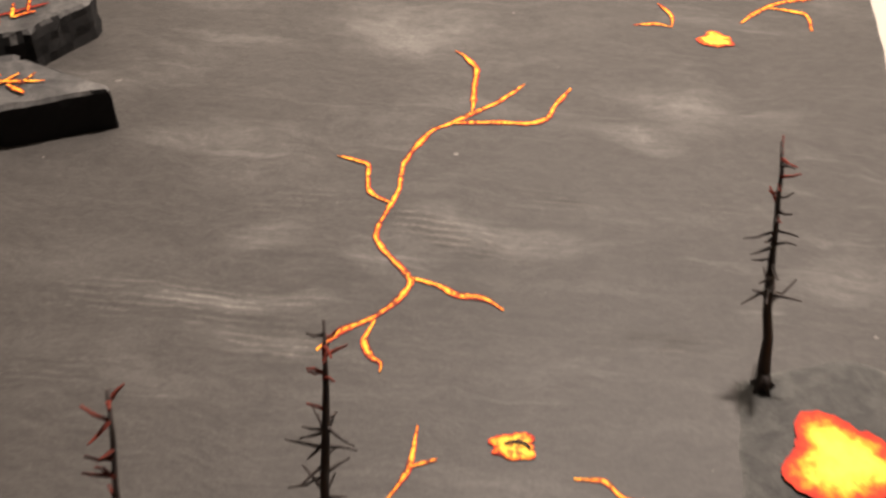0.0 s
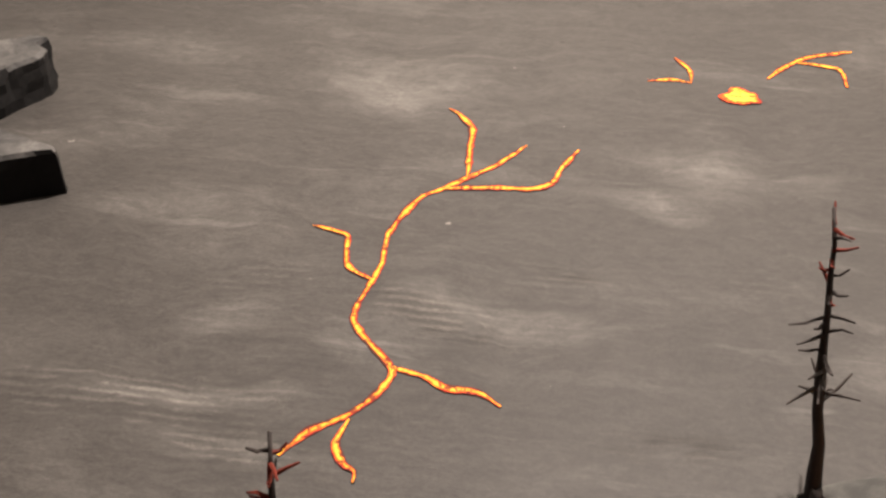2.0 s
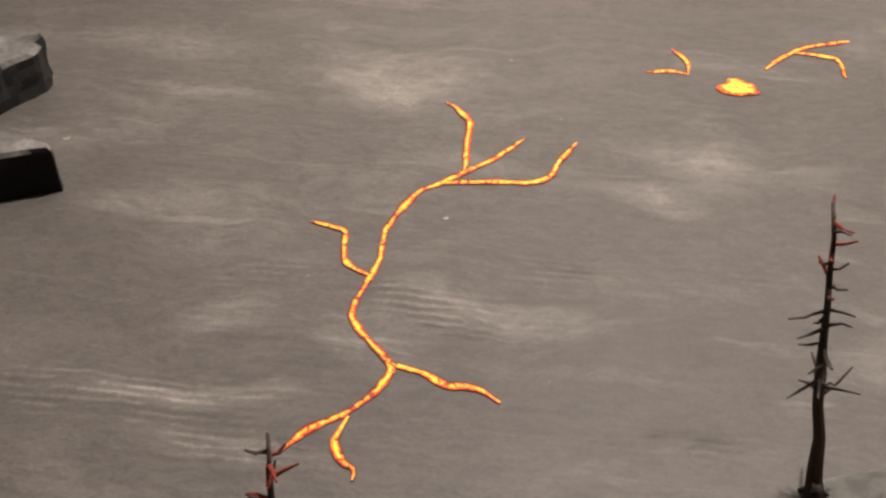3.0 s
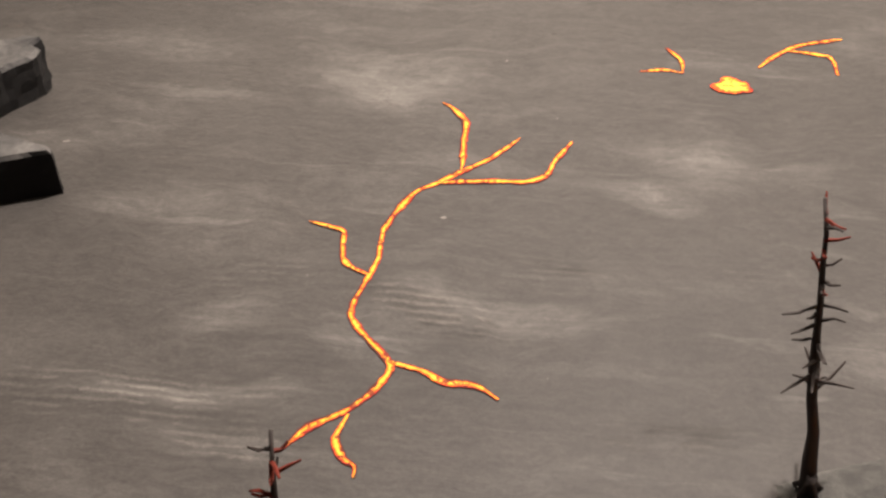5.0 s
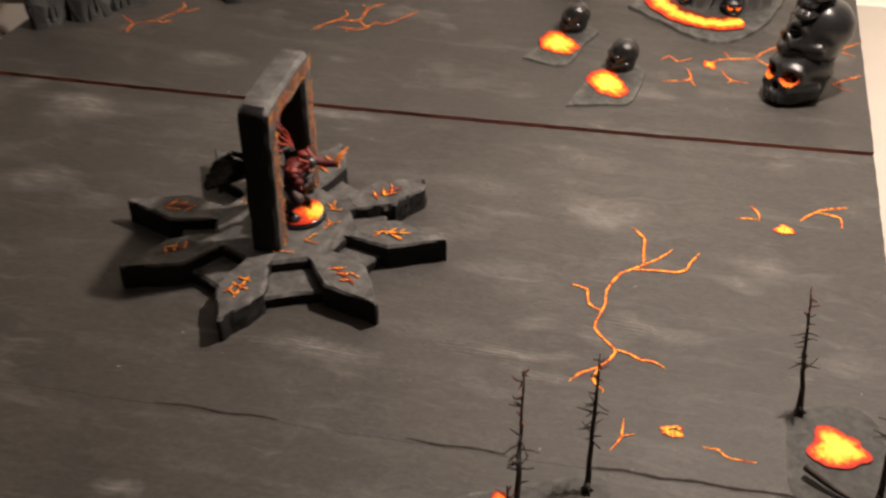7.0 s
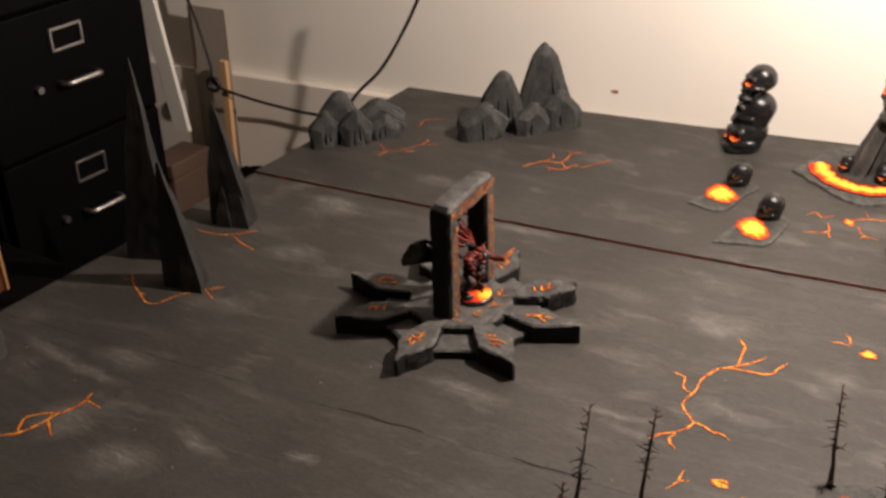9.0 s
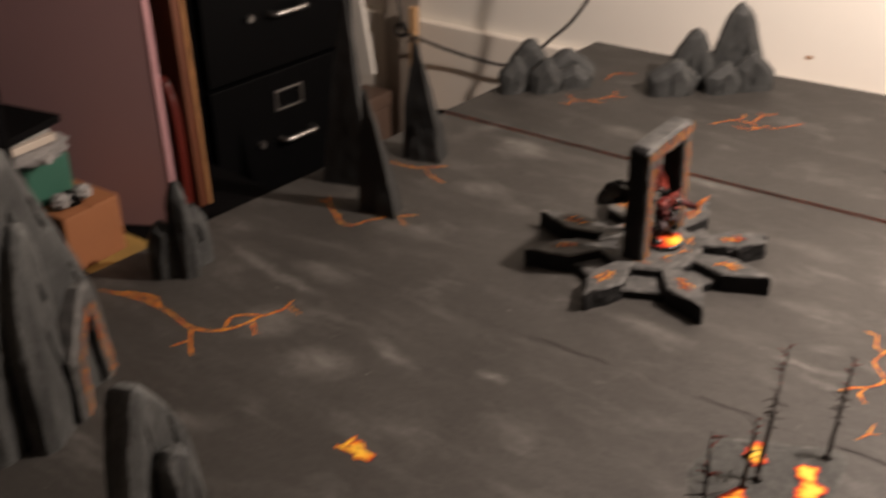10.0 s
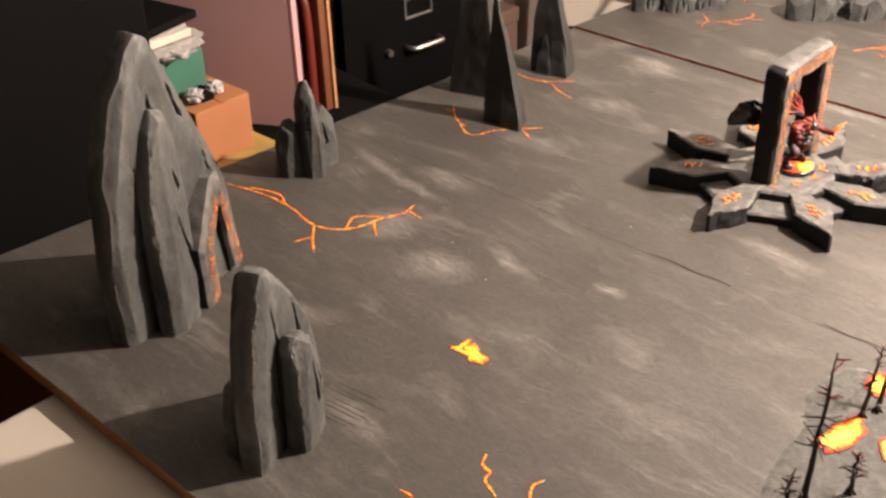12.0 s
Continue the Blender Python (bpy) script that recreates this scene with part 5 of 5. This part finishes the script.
def pad(outline, thick=0.005, seed=0.0, slope=1.0):
    """A thin scenic base with an uneven, bevelled rim."""
    pts = spline([(*p, 0) for p in outline] + [(*outline[0], 0)], 0.006)[:-1]
    c = sum(pts, Vector()) / len(pts)
    bm = bmesh.new()
    rows = []
    for s, z in ((1.0, -0.0003), (1 - 0.035 * slope, thick * 0.3), (1 - 0.08 * slope, thick * 0.75), (1 - 0.13 * slope, thick), (0.72, thick), (0.5, thick * 1.03), (0.25, thick)):
        rows.append([bm.verts.new(c + (p - c) * s * (1 + 0.03 * noise.noise(p * 60 + Vector((seed, 0, 0)))) + Vector((0, 0, z + (0.0007 * noise.noise(p * 70 * s) if z > 0 else 0)))) for p in pts])
    n = len(pts)
    for a, b in zip(rows, rows[1:]):
        for i in range(n):
            bm.faces.new((a[i], a[(i + 1) % n], b[(i + 1) % n], b[i]))
    bm.faces.new(rows[-1])
    bm.faces.new(rows[0][::-1])
    bmesh.ops.recalc_face_normals(bm, faces=bm.faces)
    return bm

ZB = T + 0.0035
def skull_pile(x, y, label, sizes, turns, shifts, jaws, eyes=(True, False, True)):
    t = thing("skull_pile", pose(x, y, ZB) @ Matrix.Diagonal((1.07, 1.07, 1.07, 1)), label, "skull pile")
    z = -0.001
    for r, a, (dx, dy), jaw, lit in zip(sizes, turns, shifts, jaws, eyes):
        skull(t, pose(dx, dy, z, 0, 0, a) @ pose(0, 0, 0, -10), r, GLOSSROCK, jaw, lit)
        z += r * (0.54 + SKULL_FOOT[jaw])
    return t
skull_pile(0.8554, 0.465, "stack of three dark grey skulls with orange eyes", (0.04, 0.037, 0.031), (-42, -74, -52), ((0, 0), (0.01, 0.006), (0.012, 0.004)), (0, 0, 1))
skull_pile(1.220, 0.160, "stack of glossy black skulls with lava eyes", (0.047, 0.044, 0.0325), (-42, -74, -30), ((0, 0), (0.012, 0.008), (0.006, 0.006)), (0, 0, 1))

def small_skull_base(x, y, outline, pool_at, pr, skull_at, label, seed):
    t = thing("lava_base", pose(x, y, ZB) @ Matrix.Diagonal((1.068, 1.068, 1.08, 1)), label, "terrain base")
    part("base_plate", pad(outline, 0.003, seed, 0.15), PADSTONE, t, smooth=30)
    bm = bmesh.new()
    pool(bm, bm.loops.layers.uv.new("uv"), pool_at, pr[0], pr[1], 0.5, 0.3, seed=seed)
    part("lava_pool", bm, POOL, t, "bright yellow and orange painted lava", m=pose(0, 0, 0.004))
    skull(t, pose(skull_at[0], skull_at[1], 0.003, 0, 0, -58) @ pose(0, 0, 0, 2), 0.0228, GLOSSROCK, 0, False)
    return t
small_skull_base(0.8854, 0.2477, [(-0.05, -0.06), (0.012, -0.068), (0.03, 0.0), (0.044, 0.05), (0.0, 0.062), (-0.02, 0.01)], (-0.006, -0.006), (0.026, 0.034), (0.01, 0.045), "small skull on a thin stone base with a lava pool", 1.0)
small_skull_base(0.970, 0.1315, [(-0.05, -0.07), (0.0, -0.056), (0.032, -0.04), (0.04, 0.052), (0.004, 0.06), (-0.028, 0.02)], (-0.004, 0.0), (0.026, 0.036), (0.01, 0.05), "small glossy skull on a thin stone base with a lava pool", 4.0)

# the skull tower with its lava moat
def skull_tower():
    t = thing("skull_tower", pose(1.122, 0.446, ZB) @ Matrix.Diagonal((1.07, 1.07, 1.07, 1)), "large grey skull on a stone pillar beside a lava pool", "terrain piece")
    part("base_plate", pad([(-0.145, -0.045), (-0.02, -0.138), (0.04, -0.095), (0.075, -0.01), (0.08, 0.06), (0.0, 0.11), (-0.09, 0.09)], 0.005, 2.0, 0.12), PADSTONE, t, smooth=30)
    bm = bmesh.new()
    uv = bm.loops.layers.uv.new("uv")
    ribbon(bm, uv, [(-0.106, 0.002, 0), (-0.09, -0.038, 0), (-0.052, -0.074, 0), (-0.008, -0.082, 0), (0.024, -0.066, 0)], 0.0255, True, 0.22)
    part("lava_pool", bm, POOL, t, "bright yellow and orange painted lava", m=pose(0, 0, 0.0075))
    robes = (((-0.062, -0.01), (-0.05, -0.03), (-0.026, -0.034), (-0.012, 0.02), (-0.04, 0.03)), (0.002, 0.006, 0.125)), \
            (((-0.03, -0.014), (0.03, -0.026), (0.05, 0.0), (0.04, 0.04), (-0.03, 0.04)), (0.014, 0.012, 0.13)), \
            (((0.028, -0.02), (0.05, -0.022), (0.066, 0.0), (0.062, 0.05), (0.03, 0.05)), (0.04, 0.02, 0.155))
    for k, (foot, tip) in enumerate(robes):
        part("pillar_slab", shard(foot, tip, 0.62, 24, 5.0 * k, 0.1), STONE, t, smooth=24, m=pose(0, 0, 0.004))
    skull(t, pose(0.018, 0.006, 0.102, 0, 0, -40) @ pose(0, 0, 0, -4), 0.046, SATIN, True)
    skull(t, pose(-0.058, -0.012, 0.006, 0, 0, -34), 0.0165, GLOSSROCK)
    skull(t, pose(0.008, -0.036, 0.006, 0, 0, 8), 0.019, GLOSSROCK)
    return t
skull_tower()

# ---- burnt trees on lava bases ----
def tree_mesh(h, seed, lean):
    rnd = random.Random(seed)
    line = [Vector((lean[0] * (i / 9) + rnd.uniform(-1, 1) * 0.0008, lean[1] * (i / 9) + rnd.uniform(-1, 1) * 0.0008, h * i / 9)) for i in range(10)]
    trunk = join(tube(line, 0.0034 + 0.0006 * (h > 0.15), 8, 0.2, 0.14), *[tube([Vector((0, 0, 0.009)), Vector((0.0022 * math.cos(q), 0.0022 * math.sin(q), 0.004)), Vector((0.0062 * math.cos(q), 0.0062 * math.sin(q), 0.0002))], 0.0024, 6, 0.35, 0.2) for q in (0.3, 1.5, 2.6, 3.9, 5.2)])
    twigs = []
    levels = [rnd.uniform(0.36, 0.66) for _ in range(19)] + [rnd.uniform(0.7, 0.97) for _ in range(11)]
    for f in sorted(levels):
        p = Vector((lean[0] * f, lean[1] * f, h * f))
        a = rnd.uniform(0, 2 * math.pi)
        L = (rnd.uniform(0.008, 0.0165) if f < 0.68 else rnd.uniform(0.0055, 0.01)) * max(1.0, h / 0.12)
        d = Vector((math.cos(a), math.sin(a), rnd.uniform(-0.45, 0.5) if f < 0.68 else rnd.uniform(0.0, 0.7)))
        q = p + d * L * 0.55 + Vector((0, 0, rnd.uniform(-0.002, 0.002)))
        twigs.append((tube([p, q, p + d * L], 0.001 * max(1.0, h / 0.13), 5, 0.4), EMBER if f > 0.68 and rnd.random() < 0.75 else BARK))
    return trunk, twigs

def forest_base(m, outline, pools, trees, label, log=None):
    t = thing("burnt_forest_base", m, label, "terrain base", "bases with burnt trees")
    part("base_plate", pad(outline, 0.0015, m.translation.x * 7), PADSTONE, t, smooth=30)
    for i, (x, y, rx, ry, turn) in enumerate(pools):
        bm = bmesh.new()
        pool(bm, bm.loops.layers.uv.new("uv"), (x, y), rx, ry, turn, 0.45, seed=2.2 * i + m.translation.x)
        part("lava_pool", bm, POOL, t, "bright yellow and orange painted lava", m=pose(0, 0, 0.0032))
    for i, (x, y, h, lean) in enumerate(trees):
        trunk, twigs = tree_mesh(h, 11 * i + int(m.translation.x * 1000), lean)
        tr = part("dead_tree", trunk, BARK, t, "burnt black leafless tree trunk", True, pose(x, y, 0.001))
        for bm, mat in twigs:
            part("twig", bm, mat, tr)
    if log:
        part("fallen_log", tube(spline(log, 0.008), 0.0034, 8, 0.6, 0.15), BARK, t, "burnt fallen trunk", True)
    return t
forest_base(pose(1.255, -0.526, T), [(-0.049, 0.049), (0.011, 0.071), (0.038, 0.044), (0.049, -0.055), (0.006, -0.082), (-0.044, -0.06)], [(-0.004, 0.006, 0.026, 0.024, 0.4)],
            [(-0.036, 0.046, 0.115, (-0.009, 0.046)), (0.03, -0.052, 0.136, (0.0, 0.052))], "thin stone base with two burnt trees and a lava pool", [(-0.034, -0.032, 0.011), (-0.008, -0.05, 0.007), (0.022, -0.066, 0.004)])
forest_base(pose(0.996, -0.692, T), [(-0.076, 0.038), (-0.022, 0.065), (0.049, 0.093), (0.065, 0.033), (0.07, -0.06), (0.075, -0.16), (0.032, -0.24), (-0.03, -0.236), (-0.055, -0.17), (-0.062, -0.09), (-0.087, -0.033)],
            [(-0.032, 0.027, 0.013, 0.02, 0.4), (0.029, 0.03, 0.014, 0.016, 0.4), (0.042, 0.001, 0.016, 0.02, 0.4), (-0.022, -0.08, 0.018, 0.037, -0.15), (0.026, -0.062, 0.012, 0.018, 0.4)],
            [(0.037, 0.069, 0.114, (-0.004, 0.057)), (-0.013, -0.014, 0.14, (-0.011, 0.077)), (-0.021, -0.034, 0.092, (0.001, 0.012)), (-0.008, -0.188, 0.182, (0.001, 0.006)), (-0.014, -0.216, 0.05, (0.0, 0.003)), (0.023, -0.15, 0.052, (-0.002, 0.004))],
            "thin stone base with burnt trees and several lava pools")

# ---- filing cabinet ----
def filing_cabinet(xf, y0, y1, top):
    w = y1 - y0
    c = thing("filing_cabinet", pose(xf, (y0 + y1) / 2, 0, 0, 0, -4.8), "black steel filing cabinet with chrome label holders and handles", "filing cabinet")
    part("body", box(0.62, w, top, (-0.325, 0, 0), 0.004), BLACK, c)
    pitch = 0.267
    for k in range(5):
        z = 0.021 + pitch * k
        d = part("drawer", box(0.022, w - 0.03, pitch - 0.008, (-0.004, 0, z), 0.003), BLACK, c)
        zc, yl = z + 0.1755, -0.001
        frame = []
        for sy, sz, oy, oz in ((0.075, 0.0048, 0, 0), (0.075, 0.0048, 0, 0.0395), (0.0048, 0.0443, -0.0351, 0), (0.0048, 0.0443, 0.0351, 0)):
            frame.append(box(0.005, sy, sz, (0.009, yl + oy, zc + oz), 0.001))
        part("label_holder", join(*frame), CHROME, d, "chrome label frame")
        hz = z + 0.1155
        bar = tube(spline([(0.008, yl - 0.035, hz), (0.03, yl - 0.03, hz + 0.001), (0.034, yl - 0.01, hz + 0.002), (0.034, yl + 0.028, hz + 0.002), (0.03, yl + 0.047, hz + 0.001), (0.008, yl + 0.052, hz)], 0.006), 0.006, 10)
        part("handle", bar, CHROME, d, "chrome drawer handle", True)
        lock = bmesh.new()
        bmesh.ops.create_cone(lock, cap_ends=True, segments=16, radius1=0.0075, radius2=0.007, depth=0.012)
        part("latch", lock, CHROME, d, "small chrome latch", m=pose(0.012, yl - 0.083, hz + 0.002, 0, 90, 0))
    return c
filing_cabinet(-0.289, -0.352, 0.066, 1.37)

# ---- clutter beside the table ----
def simple(name, bm, mat, label, category, m=None, smooth=False):
    return tagged(part(name, bm, mat, None, "", smooth, m), label, category)

def black_cupboard():
    t = thing("black_cupboard", pose(-0.397, -1.352, 0, 0, 0, -4.4), "large matt black cupboard beside the table", "cupboard")
    part("body", box(0.576, 0.95, 1.58, (-0.012, 0, 0), 0.004), MATTBLACK, t)
    part("top_panel", box(0.6, 0.97, 0.02, (0, 0, 1.58), 0.004), MATTBLACK, t)
    for s in (-1, 1):
        d = part("door", box(0.02, 0.468, 1.5, (0.287, s * 0.2375, 0.07), 0.004), MATTBLACK, t)
        part("handle", box(0.012, 0.012, 0.14, (0.302, s * 0.03, 0.5), 0.003), MATTBLACK, d)
    return t
black_cupboard()
def low_shelf():
    t = thing("low_shelf", pose(-0.372, -0.625, 0, 0, 0, -4.8), "low dark wooden shelf unit beside the table", "shelf")
    part("top_board", box(0.56, 0.5, 0.02, (0, 0, 0.675), 0.003), MATTBLACK, t)
    for y in (-0.23, 0.23):
        part("side_board", box(0.56, 0.02, 0.675, (0, y, 0), 0.002), MATTBLACK, t)
    return t
low_shelf()
def foam_panel():
    t = thing("foam_sheet", pose(-0.127, -0.592, 0.695, 1, 0, 31) @ Matrix.Diagonal((1.085, 1.085, 1.08, 1)), "large sheet of pink insulation foam leaning upright on edge", "foam sheet")
    part("sheet", box(0.42, 0.02, 0.62, (-0.21, 0, 0), 0.001), PINK, t)
    part("cut_edge", box(0.003, 0.021, 0.62, (0.0017, 0, 0)), PINKEDGE, t, "cut edge, its pink darkened against the lamplight")
    return t
foam_panel()
def wooden_board():
    t = thing("wooden_board", pose(-0.139, -0.514, 0.695, 1, 0, 6) @ Matrix.Diagonal((1.08, 1.08, 1.08, 1)), "red-brown wooden board standing on edge", "board")
    part("panel", box(0.45, 0.022, 0.62, (-0.225, 0, 0), 0.002), BROWNWOOD, t)
    part("pale_edge", box(0.004, 0.006, 0.62, (0.0024, 0.008, 0), 0.0005), EDGE, t, "paler strip along the edge of the board")
    return t
wooden_board()
def red_case():
    bm = join(tube(spline([(0, 0, 0), (0.0, 0, 0.15), (-0.008, 0, 0.2), (-0.03, 0, 0.222), (-0.2, 0, 0.225)], 0.01), 0.009, 8), box(0.2, 0.008, 0.21, (-0.12, 0.004, 0), 0.003))
    return simple("red_case", bm, RED, "dark red plastic case standing behind the foam sheet", "case", pose(-0.159, -0.538, 0.695, 0, 0, 8) @ Matrix.Diagonal((1.085, 1.085, 1.085, 1)), True)
red_case()
def cardboard_box():
    t = thing("cardboard_box", pose(-0.135, -0.800, 0.7355, 0, 0, 2) @ Matrix.Diagonal((1.087, 1.087, 1.087, 1)), "plain orange-brown cardboard box on the low shelf", "box")
    part("body", box(0.13, 0.098, 0.086, (0, 0, 0), 0.0025), CARD, t)
    for s in (-1, 1):
        part("flap", box(0.13, 0.048, 0.002, (0, s * 0.0247, 0.086), 0.0005), CARD, t)
    return t
cardboard_box()
simple("yellow_tray", box(0.166, 0.12, 0.0405, (0, 0, 0), 0.002), YELLOW, "worn yellow wooden tray under the cardboard box", "tray", pose(-0.114, -0.773, 0.695, 0, 0, 2))
def crumpled(r, seed):
    bm = bmesh.new()
    bmesh.ops.create_icosphere(bm, subdivisions=4, radius=1)
    for v in bm.verts:
        d = v.co.normalized()
        v.co = Vector((d.x * r[0], d.y * r[1], d.z * r[2])) * (1 + 0.35 * noise.noise(d * 2.3 + Vector((seed, 0, 0))) + 0.16 * noise.noise(d * 6 + Vector((seed, 3, 0))))
    low = min(v.co.z for v in bm.verts)
    bmesh.ops.translate(bm, vec=(0, 0, -low), verts=bm.verts)
    return bm
def books():
    z = 0.8313   # top of the cardboard box
    simple("green_box", box(0.082, 0.082, 0.07, (0, 0, 0), 0.003), GREEN, "dark green box on the cardboard box", "box", pose(-0.165, -0.822, z, 0, 0, 4))
    bag = crumpled((0.067, 0.061, 0.0125), 7.0)
    top = max(v.co.z for v in bag.verts)
    bmesh.ops.scale(bag, vec=(1, 1, 0.022 / top), verts=bag.verts)
    simple("plastic_bag", bag, FILM, "crumpled clear plastic bag lying on the green box", "bag", pose(-0.172, -0.83, z + 0.0698, 0, 0, 10))
    for i, (hgt, w) in enumerate(((0.012, 0.109), (0.0055, 0.102))):
        simple("paper_pad", box(w, 0.092, hgt, (0, 0, 0), 0.001), (GREYPLASTIC, PAPER)[i], "thick pad of white or grey paper in a pile", "paper", pose(-0.186 - 0.004 * i, -0.838 - 0.004 * i, z + 0.0917 + 0.0121 * i, 0, 0, 2 + 4 * i))
    simple("black_folder", box(0.13, 0.13, 0.013, (0, 0, 0), 0.002), MATTBLACK, "black folder on the stack of papers", "folder", pose(-0.2, -0.842, z + 0.1095, 0, 0, 12))
    for k, y in enumerate((-0.826, -0.788)):
        simple("plastic_scrap", crumpled((0.0152, 0.0147, 0.0109), 11.0 + 5 * k), FILM, "crumpled scrap of clear plastic on the cardboard box", "scrap", pose(-0.097, y, z, 0, 0, 40 * k))
    simple("black_block", box(0.033, 0.022, 0.015, (0, 0, 0), 0.002), MATTBLACK, "small black block on the cardboard box", "block", pose(-0.102, -0.807, z))
books()

# things leaning behind the cabinet
simple("white_board", box(0.05, 0.0125, 0.65, (0, 0, 0), 0.002), WALL, "narrow white panel leaning behind the cabinet", "board", pose(-0.612, 0.485, 0.54, 0, -9, 0))
def storage_box():
    t = thing("storage_box", pose(-0.612, 0.45, 0), "pale pinkish-grey storage box behind the cabinet", "box")
    part("body", box(0.089, 0.146, 0.449, (0, 0, 0), 0.006), PINKGREY, t)
    part("lid", box(0.094, 0.152, 0.042, (0, 0, 0.449), 0.006), PINKGREY, t)
    return t
storage_box()
simple("wooden_plank", box(0.014, 0.34, 0.64, (0, 0, 0), 0.003), BROWNWOOD, "red-brown plank standing between cupboard and table", "plank", pose(-0.068, -1.15, 0, 0, 0, -4.4))
simple("plastic_sheet", box(0.12, 0.003, 0.865, (0, 0, 0), 0.001), GREYPLASTIC, "greyish plastic sheet leaning against the wall", "sheet", pose(-0.543, 0.547, 0.0, 0, 0.5, 0))
simple("wooden_stick", box(0.02, 0.014, 0.745, (0, 0, 0), 0.001), PINE, "pale pine stick leaning against the wall", "stick", pose(-0.49, 0.51, 0.0, 0, 1.8, 0))
simple("storage_carton", box(0.2, 0.2, 0.562, (0, 0, 0), 0.004), CARD, "tall brown cardboard carton standing behind the spires", "box", pose(-0.147, 0.185, 0.0, 0, 0, 4))
simple("black_cloth", crumpled((0.06, 0.065, 0.03), 2.0), MATTBLACK, "crumpled black cloth on the cardboard carton", "cloth", pose(-0.152, 0.185, 0.562), False)
def cable(name, pts, r, label):
    return simple(name, tube(spline(pts, 0.012), r, 8), CABLE, label, "cable", None, True)
cable("cable", [(-0.62, 0.55, 0.938), (-0.565, 0.535, 0.844), (-0.519, 0.518, 0.729), (-0.486, 0.489, 0.687), (-0.409, 0.511, 0.656), (-0.307, 0.533, 0.635), (-0.206, 0.536, 0.632), (-0.106, 0.54, 0.646), (-0.004, 0.565, 0.687)], 0.004, "black cable looping from the stick along the wall")
cable("cable", [(0.233, 0.376, 1.115), (0.19, 0.384, 1.026), (0.135, 0.399, 0.932), (0.055, 0.423, 0.823), (-0.048, 0.456, 0.725), (-0.115, 0.494, 0.614), (-0.147, 0.523, 0.28)], 0.004, "black cable hanging down the cream wall")
def ring():
    pts = [Vector((0.017 * math.cos(a), 0, 0.017 * math.sin(a))) for a in (2 * math.pi * i / 24 for i in range(25))]
    return simple("cable_coil", tube(pts, 0.0055, 8, close=False), CABLE, "small coil of black cable hung on the stick", "cable", pose(-0.49, 0.487, 0.687), True)
ring()
